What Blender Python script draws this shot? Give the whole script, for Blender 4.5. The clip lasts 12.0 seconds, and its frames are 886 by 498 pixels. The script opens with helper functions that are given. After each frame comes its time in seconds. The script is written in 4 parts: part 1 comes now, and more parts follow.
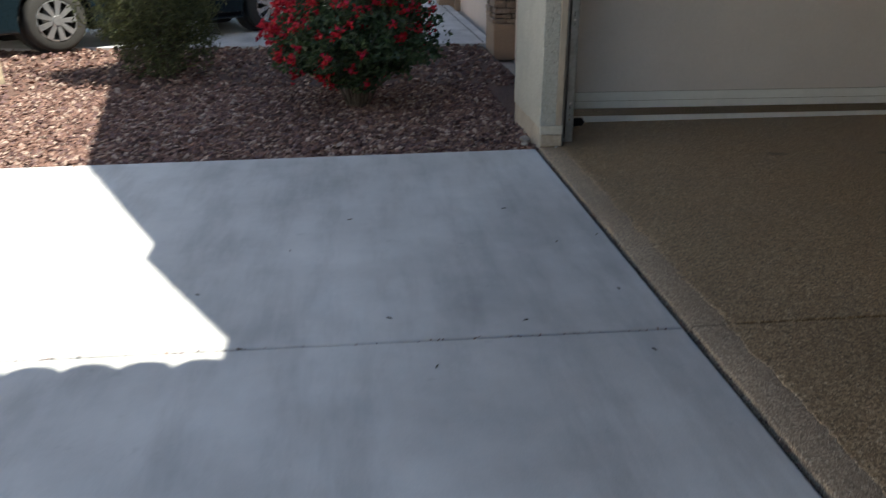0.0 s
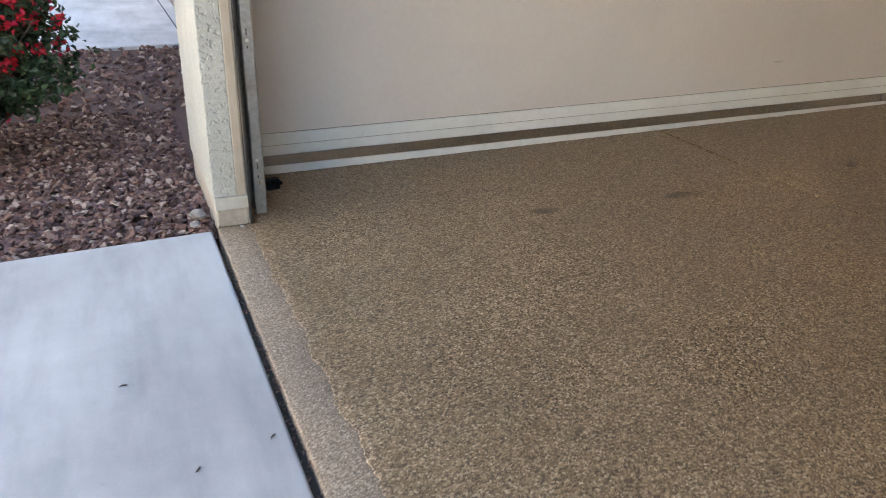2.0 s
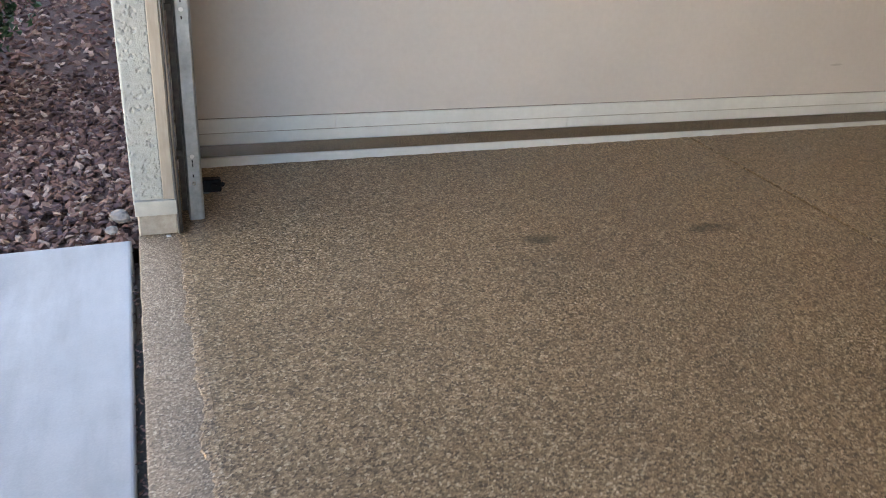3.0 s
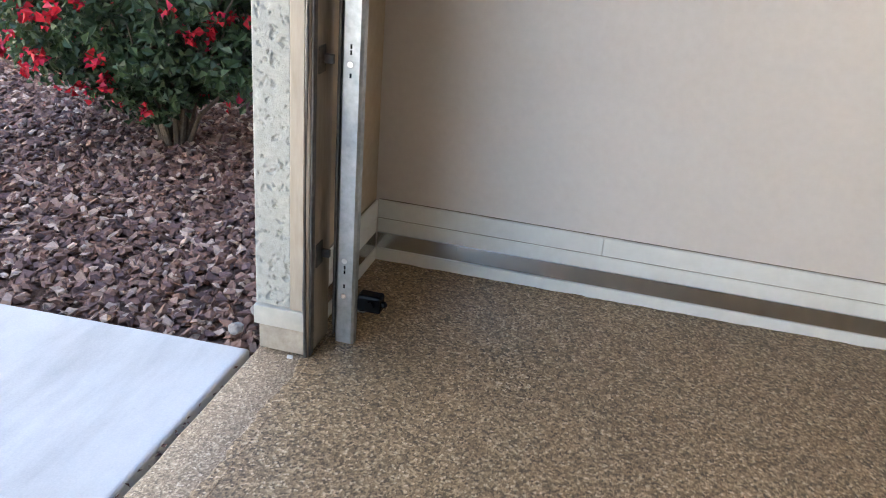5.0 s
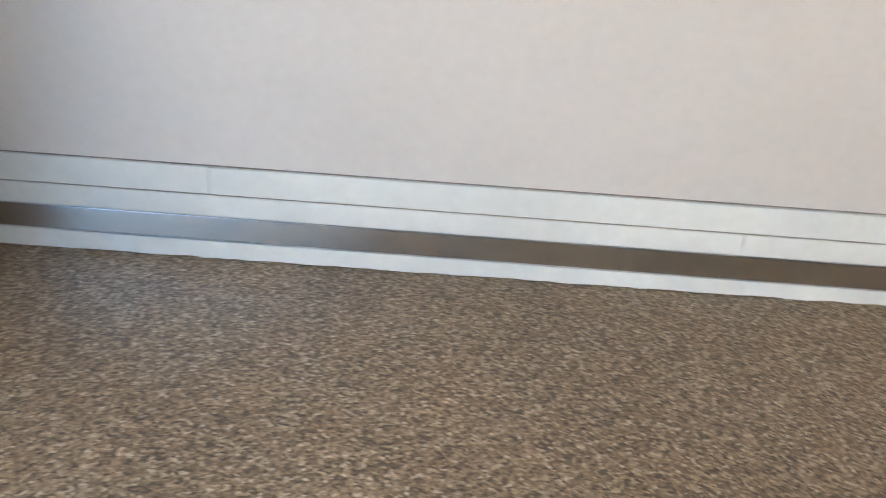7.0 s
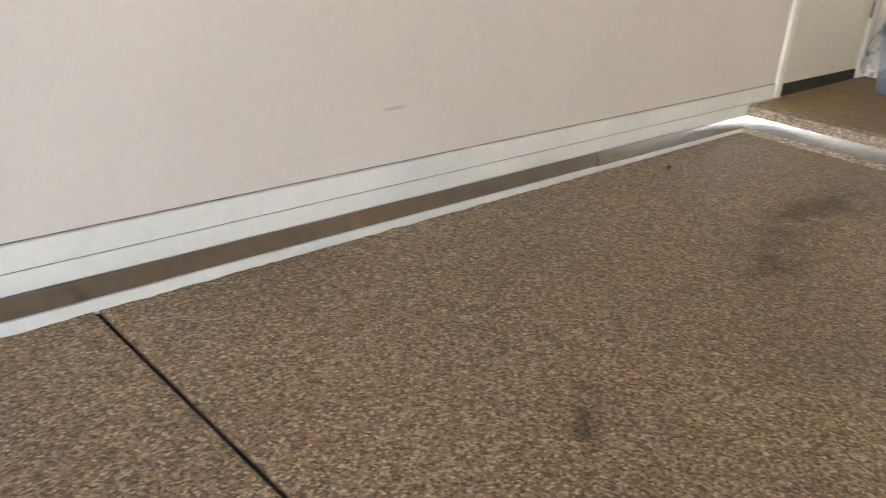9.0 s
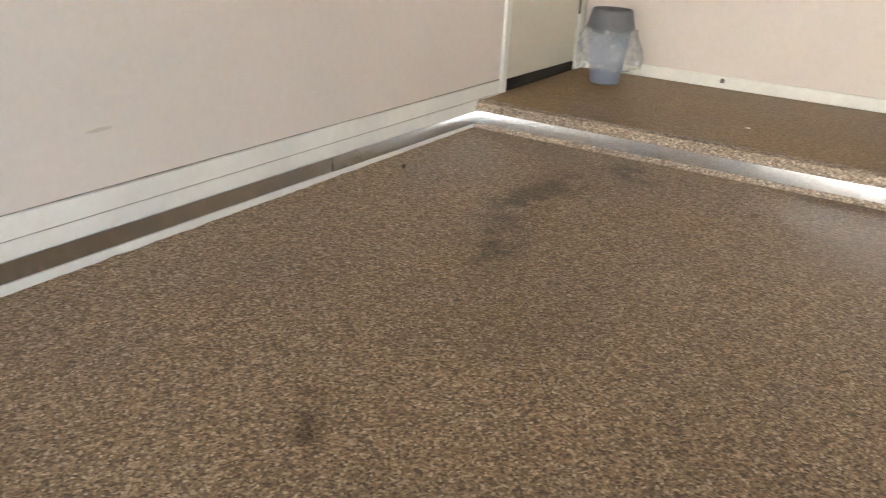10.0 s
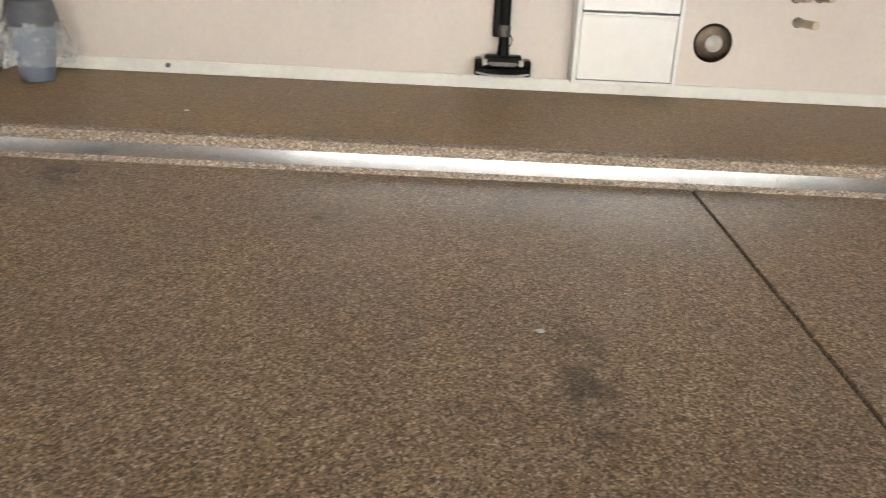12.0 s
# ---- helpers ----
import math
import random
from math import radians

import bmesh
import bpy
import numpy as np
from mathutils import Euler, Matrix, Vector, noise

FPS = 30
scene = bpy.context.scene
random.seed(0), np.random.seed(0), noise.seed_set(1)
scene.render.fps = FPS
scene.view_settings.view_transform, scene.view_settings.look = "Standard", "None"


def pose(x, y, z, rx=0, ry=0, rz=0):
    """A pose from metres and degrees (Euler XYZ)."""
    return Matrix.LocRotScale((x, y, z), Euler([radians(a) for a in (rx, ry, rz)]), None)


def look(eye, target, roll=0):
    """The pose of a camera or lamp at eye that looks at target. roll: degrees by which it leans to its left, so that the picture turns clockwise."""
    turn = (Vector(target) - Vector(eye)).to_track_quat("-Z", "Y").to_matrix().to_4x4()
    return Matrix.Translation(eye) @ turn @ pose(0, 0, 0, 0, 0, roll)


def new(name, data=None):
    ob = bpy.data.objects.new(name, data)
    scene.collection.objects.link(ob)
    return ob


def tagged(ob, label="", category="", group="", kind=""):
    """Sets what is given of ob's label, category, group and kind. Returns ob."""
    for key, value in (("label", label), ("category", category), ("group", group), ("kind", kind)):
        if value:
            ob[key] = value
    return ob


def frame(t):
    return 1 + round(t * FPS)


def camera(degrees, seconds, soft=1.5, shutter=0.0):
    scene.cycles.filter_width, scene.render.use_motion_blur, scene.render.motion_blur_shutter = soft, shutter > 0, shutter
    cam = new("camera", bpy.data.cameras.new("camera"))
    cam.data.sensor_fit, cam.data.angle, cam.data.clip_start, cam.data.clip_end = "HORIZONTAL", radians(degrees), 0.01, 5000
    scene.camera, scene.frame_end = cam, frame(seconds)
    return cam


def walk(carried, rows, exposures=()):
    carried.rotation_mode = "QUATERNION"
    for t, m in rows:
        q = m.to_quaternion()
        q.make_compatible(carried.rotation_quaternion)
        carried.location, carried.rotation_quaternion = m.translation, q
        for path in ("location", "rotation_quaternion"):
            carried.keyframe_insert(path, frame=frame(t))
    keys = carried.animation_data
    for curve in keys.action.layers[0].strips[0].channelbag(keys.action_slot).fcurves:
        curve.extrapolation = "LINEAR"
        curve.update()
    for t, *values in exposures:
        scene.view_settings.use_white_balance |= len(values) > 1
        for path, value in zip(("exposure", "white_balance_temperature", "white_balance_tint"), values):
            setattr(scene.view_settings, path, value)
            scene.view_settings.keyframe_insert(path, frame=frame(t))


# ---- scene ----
cam = camera(55.8, 12.0, soft=1.0, shutter=0.25)
PATH = [
    (0, (-1.213, -5.459, 1.436), (-1.016, -3.607, 0.708), 0.15),
    (0.5, (-1.047, -4.946, 1.421), (-0.661, -3.094, 0.771), 0.84),
    (1, (-0.869, -4.543, 1.432), (-0.387, -2.720, 0.764), -0.18),
    (1.5, (-0.620, -4.119, 1.467), (0.010, -2.373, 0.723), -1.31),
    (2, (-0.337, -3.716, 1.455), (0.348, -2.010, 0.667), 0.40),
    (2.5, (-0.136, -3.325, 1.407), (0.563, -1.649, 0.569), 2.06),
    (3, (0.128, -3.055, 1.426), (0.757, -1.369, 0.552), 3.72),
    (3.5, (0.426, -2.857, 1.437), (0.818, -1.093, 0.582), 3.91),
    (3.7, (0.453, -2.741, 1.415), (0.788, -0.948, 0.594), 4.10),
    (5.3, (1.095, -1.660, 1.274), (0.592, 0.084, 0.432), 4.84),
    (5.5, (1.143, -1.529, 1.232), (0.602, 0.200, 0.385), 4.83),
    (6, (1.362, -1.324, 1.122), (0.733, 0.364, 0.252), 4.08),
    (6.5, (1.520, -1.060, 1.036), (1.016, 0.651, 0.131), 3.44),
    (7, (1.561, -1.076, 0.826), (1.503, 0.770, 0.059), 3.60),
    (7.2, (1.659, -1.042, 0.805), (1.748, 0.809, 0.052), 2.69),
    (8.8, (2.323, -1.067, 1.016), (3.501, 0.319, 0.186), 4.81),
    (9, (2.348, -1.116, 1.019), (3.612, 0.210, 0.216), 3.90),
    (9.5, (2.414, -1.195, 1.029), (3.851, -0.036, 0.258), 2.82),
    (10, (2.455, -1.269, 1.032), (4.039, -0.310, 0.275), 3.30),
    (10.5, (2.491, -1.341, 1.034), (4.191, -0.609, 0.276), 4.07),
    (11, (2.516, -1.409, 1.025), (4.293, -0.897, 0.264), 3.90),
    (11.5, (2.547, -1.539, 1.036), (4.383, -1.282, 0.286), 3.21),
    (12, (2.636, -1.689, 1.043), (4.495, -1.683, 0.305), 2.75),
]
EXPOSURES = [(0.0, 1.25, 6550, 3), (0.5, 2.42, 6950, 5), (1.0, 2.88, 7050, 6), (2.5, 3.22, 6750, 7), (3.7, 3.32, 6550, 7), (5.5, 3.74, 6550, 7), (6.5, 3.92, 6450, 6), (7.0, 3.86, 6350, 6), (9.0, 3.94, 6250, 6), (10.5, 3.96, 6350, 7), (12.0, 3.82, 6200, 6)]
walk(cam, [(t, look(eye, target, roll)) for t, eye, target, roll in PATH],
     exposures=EXPOSURES)

# ---- world, sun ----
SUN = Vector((0.60, -0.15, 1.0))
world = bpy.data.worlds.new("World")
scene.world = world
world.use_nodes = True
wn, wl = world.node_tree.nodes, world.node_tree.links
sky = wn.new("ShaderNodeTexSky")
sky.sky_type, sky.sun_disc = "NISHITA", False
sky.sun_elevation, sky.sun_rotation = radians(58.3), radians(104)
wl.new(sky.outputs[0], wn["Background"].inputs[0])
wn["Background"].inputs[1].default_value = 0.088
sun = new("sun", bpy.data.lights.new("sun", "SUN"))
sun.data.energy, sun.data.angle, sun.data.color = 5.0, radians(0.55), (1.0, 0.94, 0.85)
sun.matrix_world = look(SUN * 12, (0, 0, 0))


# ---- materials ----
def ramp(nt, stops, mode="LINEAR"):
    r = nt.nodes.new("ShaderNodeValToRGB")
    r.color_ramp.interpolation = mode
    while len(r.color_ramp.elements) < len(stops):
        r.color_ramp.elements.new(0.5)
    for e, (p, c) in zip(r.color_ramp.elements, stops):
        e.position = p
        e.color = (*c, 1) if len(c) == 3 else c
    return r


def grey(v):
    return (v, v, v)


def tex_noise(nt, scale, detail=4.0, rough=0.55, vec=None):
    n = nt.nodes.new("ShaderNodeTexNoise")
    n.inputs["Scale"].default_value, n.inputs["Detail"].default_value, n.inputs["Roughness"].default_value = scale, detail, rough
    nt.links.new(vec or place(nt), n.inputs["Vector"])
    return n


def place(nt, stretch=None):
    g = nt.nodes.get("Where") or nt.nodes.new("ShaderNodeNewGeometry")
    g.name = "Where"
    if not stretch:
        return g.outputs["Position"]
    m = nt.nodes.new("ShaderNodeMapping")
    m.inputs["Scale"].default_value = stretch
    nt.links.new(g.outputs["Position"], m.inputs["Vector"])
    return m.outputs[0]


def mix(nt, a, b, fac, kind="MIX"):
    m = nt.nodes.new("ShaderNodeMix")
    m.data_type, m.blend_type = "RGBA", kind
    for sock, v in ((m.inputs[0], fac), (m.inputs[6], a), (m.inputs[7], b)):
        if isinstance(v, bpy.types.NodeSocket):
            nt.links.new(v, sock)
        else:
            sock.default_value = v if not isinstance(v, tuple) else (*v, 1)
    return m.outputs[2]


def fresh(name):
    m = bpy.data.materials.new(name)
    m.use_nodes = True
    return m, m.node_tree, m.node_tree.nodes["Principled BSDF"]


def bump(nt, bsdf, height, strength, dist):
    b = nt.nodes.new("ShaderNodeBump")
    b.inputs["Strength"].default_value, b.inputs["Distance"].default_value = strength, dist
    nt.links.new(height, b.inputs["Height"])
    old = bsdf.inputs["Normal"].links
    if old:
        nt.links.new(old[0].from_socket, b.inputs["Normal"])
    nt.links.new(b.outputs[0], bsdf.inputs["Normal"])


def surface(name, c1, c2, scale, rough, metal=0.0, relief=0.3, rscale=None, dist=0.002, blotch=0.25, bscale=1.3, vary=0.0, spec=0.5, stretch=None):
    """Two-scale colour, uneven gloss and fine relief."""
    m, nt, b = fresh(name)
    fine = tex_noise(nt, scale, 6, 0.6, place(nt, stretch))
    col = ramp(nt, [(0.3, c1), (0.7, c2)])
    nt.links.new(fine.outputs[0], col.inputs[0])
    big = tex_noise(nt, bscale, 4, 0.6)
    dirt = ramp(nt, [(0.3, grey(1 - blotch)), (0.65, grey(1.0))])
    nt.links.new(big.outputs[0], dirt.inputs[0])
    out = mix(nt, col.outputs[0], dirt.outputs[0], 1.0, "MULTIPLY")
    if vary:
        info = nt.nodes.new("ShaderNodeObjectInfo")
        v = ramp(nt, [(0, grey(1 - vary)), (1, grey(1 + vary))])
        nt.links.new(info.outputs["Random"], v.inputs[0])
        out = mix(nt, out, v.outputs[0], 1.0, "MULTIPLY")
    nt.links.new(out, b.inputs["Base Color"])
    rr = ramp(nt, [(0.3, grey(rough - min(0.1, rough * 0.2))), (0.7, grey(min(1, rough + min(0.1, rough * 0.2))))])
    nt.links.new(big.outputs[0], rr.inputs[0])
    nt.links.new(rr.outputs[0], b.inputs["Roughness"])
    b.inputs["Metallic"].default_value = metal
    b.inputs["Specular IOR Level"].default_value = spec
    if relief:
        h = tex_noise(nt, rscale or scale, 5, 0.6)
        bump(nt, b, h.outputs[0], relief, dist)
    return m


def spot(nt, x, y, rx, ry, turn=0.0):
    """1 at (x, y), falling to 0 at the rim of an ellipse on the floor."""
    m = nt.nodes.new("ShaderNodeMapping")
    m.vector_type = "TEXTURE"
    m.inputs["Location"].default_value, m.inputs["Rotation"].default_value, m.inputs["Scale"].default_value = (x, y, 0), (0, 0, turn), (rx, ry, 1)
    nt.links.new(place(nt), m.inputs["Vector"])
    g = nt.nodes.new("ShaderNodeTexGradient")
    g.gradient_type = "SPHERICAL"
    nt.links.new(m.outputs[0], g.inputs[0])
    return g.outputs["Fac"]


def math_node(nt, op, a, b):
    m = nt.nodes.new("ShaderNodeMath")
    m.operation = op
    for s, v in ((m.inputs[0], a), (m.inputs[1], b)):
        if isinstance(v, bpy.types.NodeSocket):
            nt.links.new(v, s)
        else:
            s.default_value = v
    return m.outputs[0]


def flake_floor(name, gloss, cell, light=1.0, dull=0.0, relief=0.5, uneven=0.08, even=0.0):
    """Stone-chip resin coating: small angular chips of brown, tan and cream under a clear coat, with old oil stains."""
    m, nt, b = fresh(name)
    wob = tex_noise(nt, 60, 2)
    shift = mix(nt, place(nt), wob.outputs["Color"], 0.006)
    v = nt.nodes.new("ShaderNodeTexVoronoi")
    v.inputs["Scale"].default_value = 1 / cell
    nt.links.new(shift, v.inputs["Vector"])
    sep = nt.nodes.new("ShaderNodeSeparateColor")
    nt.links.new(v.outputs["Color"], sep.inputs[0])

    def tone(r, g, b):
        r, g, b = (c + (k - c) * even for c, k in zip((r, g, b), (0.31, 0.22, 0.14)))
        m = (r + g + b) / 3
        return tuple(min(0.85, light * (c + (m - c) * dull)) for c in (r * 1.02, g * 1.0, b * 0.9))
    chips = ramp(nt, [(0.0, tone(0.06, 0.039, 0.023)), (0.17, tone(0.165, 0.112, 0.066)), (0.36, tone(0.27, 0.188, 0.112)),
                      (0.60, tone(0.38, 0.272, 0.172)), (0.82, tone(0.54, 0.41, 0.28)), (0.94, tone(0.68, 0.56, 0.42))], "CONSTANT")
    nt.links.new(sep.outputs[0], chips.inputs[0])
    v2 = nt.nodes.new("ShaderNodeTexVoronoi")
    v2.inputs["Scale"].default_value = 2.3 / cell
    nt.links.new(shift, v2.inputs["Vector"])
    sep2 = nt.nodes.new("ShaderNodeSeparateColor")
    nt.links.new(v2.outputs["Color"], sep2.inputs[0])
    speck = ramp(nt, [(0.0, grey(0.5 + 0.4 * even)), (1.0, grey(1.45 - 0.35 * even))])
    nt.links.new(sep2.outputs[1], speck.inputs[0])
    out = mix(nt, chips.outputs[0], speck.outputs[0], 1.0, "MULTIPLY")
    big = tex_noise(nt, 1.1, 5, 0.62)
    wear = ramp(nt, [(0.3, (0.74, 0.73, 0.72)), (0.7, (1.08, 1.07, 1.06))])
    nt.links.new(big.outputs[0], wear.inputs[0])
    out = mix(nt, out, wear.outputs[0], 1.0, "MULTIPLY")
    total = None
    for s in ((5.75, -0.16, 0.24, 0.2, 0.3), (5.3, 0.02, 0.5, 0.16, -0.1), (4.8, -0.08, 0.42, 0.14, 0.25), (3.58, -0.28, 0.22, 0.05, 0.65), (4.4, -2.05, 0.4, 0.11, 0.0), (5.834, -2.091, 0.05, 0.03, 0.0), (5.783, -2.214, 0.05, 0.03, 0.4), (5.847, -3.061, 0.05, 0.03, 0.0), (2.35, -0.37, 0.16, 0.06, 0.0),
              (1.56, -0.32, 0.09, 0.06, 0.0), (5.585, -0.724, 0.035, 0.025, 0.0), (5.44, -1.232, 0.06, 0.035, 0.3), (5.79, -2.207, 0.05, 0.03, 0.0)):
        f = spot(nt, *s)
        total = f if total is None else math_node(nt, "MAXIMUM", total, f)
    ragged = tex_noise(nt, 7, 6, 0.75)
    torn = ramp(nt, [(0.40, grey(0.0)), (0.58, grey(1.0))])
    nt.links.new(ragged.outputs[0], torn.inputs[0])
    blot = math_node(nt, "MULTIPLY", total, torn.outputs[0])
    stain = ramp(nt, [(0.04, grey(1.0)), (0.55, (0.40, 0.40, 0.385))])
    nt.links.new(blot, stain.inputs[0])
    out = mix(nt, out, stain.outputs[0], 1.0, "MULTIPLY")
    nt.links.new(out, b.inputs["Base Color"])
    rr = ramp(nt, [(0.3, grey(gloss - uneven)), (0.7, grey(gloss + uneven))])
    nt.links.new(big.outputs[0], rr.inputs[0])
    nt.links.new(rr.outputs[0], b.inputs["Roughness"])
    b.inputs["Specular IOR Level"].default_value = 0.34
    bump(nt, b, v.outputs["Distance"], relief, 0.0022)
    return m


def concrete(name, c1, c2, rough=0.75, streak=0.3):
    """Broom-finished slab: fine grain, wide dull stains and drag marks."""
    m, nt, b = fresh(name)
    fine = tex_noise(nt, 220, 4, 0.6)
    col = ramp(nt, [(0.25, c1), (0.75, c2)])
    nt.links.new(fine.outputs[0], col.inputs[0])
    big = tex_noise(nt, 0.9, 5, 0.6)
    s1 = ramp(nt, [(0.32, grey(1 - streak)), (0.62, grey(1.04))])
    nt.links.new(big.outputs[0], s1.inputs[0])
    drag = tex_noise(nt, 1.6, 5, 0.65, place(nt, (2.4, 0.45, 1)))
    s2 = ramp(nt, [(0.36, grey(0.82)), (0.52, grey(1.0)), (0.7, grey(1.06))])
    nt.links.new(drag.outputs[0], s2.inputs[0])
    out = mix(nt, col.outputs[0], s1.outputs[0], 1.0, "MULTIPLY")
    out = mix(nt, out, s2.outputs[0], 1.0, "MULTIPLY")
    scuff = tex_noise(nt, 3.1, 6, 0.7, place(nt, (1.6, 2.2, 1)))
    s3 = ramp(nt, [(0.27, grey(0.6)), (0.35, grey(1.0))])
    nt.links.new(scuff.outputs[0], s3.inputs[0])
    out = mix(nt, out, s3.outputs[0], 0.6, "MULTIPLY")
    nt.links.new(out, b.inputs["Base Color"])
    b.inputs["Roughness"].default_value = rough
    bump(nt, b, fine.outputs[0], 0.25, 0.0015)
    return m


def by_island(name, colours, rough, relief=0.0, leaf=False):
    """One colour an island of the mesh."""
    m, nt, b = fresh(name)
    g = nt.nodes.new("ShaderNodeNewGeometry")
    c = ramp(nt, [(i / len(colours), k) for i, k in enumerate(colours)], "CONSTANT")
    nt.links.new(g.outputs["Random Per Island"], c.inputs[0])
    n = tex_noise(nt, 90, 3)
    v = ramp(nt, [(0.3, grey(0.75)), (0.7, grey(1.15))])
    nt.links.new(n.outputs[0], v.inputs[0])
    out = mix(nt, c.outputs[0], v.outputs[0], 1.0, "MULTIPLY")
    nt.links.new(out, b.inputs["Base Color"])
    b.inputs["Roughness"].default_value = rough
    if leaf:
        b.inputs["Subsurface Weight"].default_value = 0.0
        t = nt.nodes.new("ShaderNodeBsdfTranslucent")
        nt.links.new(out, t.inputs[0])
        s = nt.nodes.new("ShaderNodeMixShader")
        s.inputs[0].default_value = 0.3
        nt.links.new(b.outputs[0], s.inputs[1])
        nt.links.new(t.outputs[0], s.inputs[2])
        nt.links.new(s.outputs[0], nt.nodes["Material Output"].inputs[0])
    if relief:
        bump(nt, b, n.outputs[0], relief, 0.003)
    return m


M_FLAKE = flake_floor("stone chip coating", 0.40, 0.0064, 1.02, 0.05, 0.46, 0.08, 0.27)
M_FLAKE_STEP = flake_floor("fine stone chip coating, glossy", 0.46, 0.0055, 0.95, -0.18, 0.12, 0.05, 0.45)
M_NOSE = flake_floor("stone chip nosing", 0.6, 0.0062, 1.36, 0.5, 0.4, 0.08, 0.4)
M_CONC = concrete("driveway concrete", (0.50, 0.50, 0.50), (0.60, 0.59, 0.58))
M_EDGE = flake_floor("bare slab edge", 0.6, 0.0046, 1.02, 0.32, 0.3, 0.05, 0.42)
M_JOINT = surface("joint dirt", (0.02, 0.018, 0.015), (0.07, 0.06, 0.05), 120, 0.95)
M_WALL = surface("pinkish beige wall paint", (0.68, 0.632, 0.60), (0.72, 0.672, 0.64), 35, 0.5, relief=0.12, rscale=260, dist=0.001, blotch=0.09, bscale=1.1)
M_OLDTRIM = surface("weathered ivory paint", (0.46, 0.44, 0.385), (0.54, 0.52, 0.46), 30, 0.55, relief=0.2, rscale=90, blotch=0.2, bscale=8)
M_LINE = surface("mottled brown line", (0.16, 0.135, 0.105), (0.46, 0.42, 0.36), 14, 0.8, relief=0.2)
M_TAN = surface("tan front-wall drywall", (0.46, 0.37, 0.26), (0.52, 0.43, 0.31), 30, 0.7, relief=0.1, rscale=200, blotch=0.12)
M_TRIM = surface("off-white trim paint", (0.78, 0.79, 0.765), (0.84, 0.85, 0.83), 30, 0.42, relief=0.15, rscale=90, dist=0.001, blotch=0.12, bscale=3)
M_DOOR = surface("cream door paint", (0.66, 0.64, 0.55), (0.70, 0.68, 0.6), 20, 0.4, relief=0.05, blotch=0.05)
M_CEIL = surface("unpainted ceiling board", (0.50, 0.46, 0.40), (0.56, 0.52, 0.46), 30, 0.8, relief=0.2, rscale=120)
M_STUCCO = surface("pale grey-green stucco", (0.36, 0.357, 0.315), (0.48, 0.475, 0.43), 70, 0.85, relief=0.8, rscale=210, dist=0.003, blotch=0.15, bscale=5)
M_BASE = surface("stem wall concrete", (0.36, 0.31, 0.25), (0.47, 0.42, 0.35), 60, 0.85, relief=0.4, rscale=150, blotch=0.25, bscale=6)
M_JAMB = surface("tan painted wood", (0.36, 0.30, 0.23), (0.45, 0.385, 0.305), 26, 0.6, relief=0.2, rscale=60, blotch=0.2, bscale=4, stretch=(3, 3, 0.4))
M_BRUSH = surface("brushed aluminium strip", (0.62, 0.645, 0.68), (0.70, 0.73, 0.77), 40, 0.21, 1.0, relief=0.0, blotch=0.03, bscale=2)
M_ZINC = surface("galvanised steel", (0.42, 0.45, 0.47), (0.60, 0.63, 0.65), 50, 0.38, 0.9, relief=0.1, rscale=60, blotch=0.3, bscale=7)
M_DARKST = surface("dull dark steel", (0.10, 0.10, 0.10), (0.2, 0.19, 0.18), 50, 0.5, 0.7, relief=0.1)
M_BLACK = surface("black plastic", (0.004, 0.004, 0.0045), (0.008, 0.008, 0.009), 60, 0.3, relief=0.05, blotch=0.1, spec=0.08)
M_GLOSSBLK = surface("glossy black plastic", (0.004, 0.0035, 0.0035), (0.007, 0.006, 0.006), 40, 0.1, relief=0.0, blotch=0.1, spec=0.12)
M_RUBBER = surface("black rubber", (0.015, 0.014, 0.013), (0.035, 0.032, 0.03), 80, 0.75, relief=0.2)
M_WHITE = surface("white lacquer", (0.80, 0.81, 0.82), (0.84, 0.85, 0.86), 15, 0.22, relief=0.02, blotch=0.03)
M_PLATE = surface("ivory plastic", (0.62, 0.57, 0.48), (0.66, 0.61, 0.52), 25, 0.35, relief=0.03, blotch=0.06)
M_BIN = surface("blue-grey plastic", (0.16, 0.19, 0.26), (0.20, 0.23, 0.30), 20, 0.45, relief=0.05, blotch=0.1)
M_BINTOP = surface("dark grey plastic", (0.10, 0.11, 0.13), (0.14, 0.15, 0.17), 20, 0.45, relief=0.05, blotch=0.1)
M_PEG = surface("pale beech wood", (0.58, 0.49, 0.36), (0.68, 0.59, 0.46), 40, 0.55, relief=0.15, stretch=(0.3, 3, 3))
M_DISC = surface("turned bronze metal", (0.045, 0.037, 0.028), (0.085, 0.07, 0.054), 30, 0.34, 1.0, relief=0.05, blotch=0.15, bscale=9)
M_CHROME = surface("bright metal", (0.76, 0.76, 0.76), (0.84, 0.84, 0.84), 30, 0.32, 1.0, relief=0.02, blotch=0.06)
M_SATIN = surface("satin silver", (0.58, 0.57, 0.56), (0.66, 0.65, 0.64), 30, 0.42, 0.35, relief=0.04, blotch=0.08, bscale=9)
M_SOIL = surface("gravel bed soil", (0.08, 0.045, 0.034), (0.16, 0.09, 0.068), 45, 0.95, relief=0.8, rscale=40, dist=0.02, blotch=0.3, bscale=1.5)
M_ROCK = by_island("crushed red-brown stone", [(0.11, 0.055, 0.042), (0.15, 0.078, 0.06), (0.20, 0.112, 0.088), (0.085, 0.044, 0.04), (0.26, 0.165, 0.13), (0.14, 0.08, 0.075), (0.19, 0.105, 0.08), (0.38, 0.28, 0.23)], 0.85, 0.5)
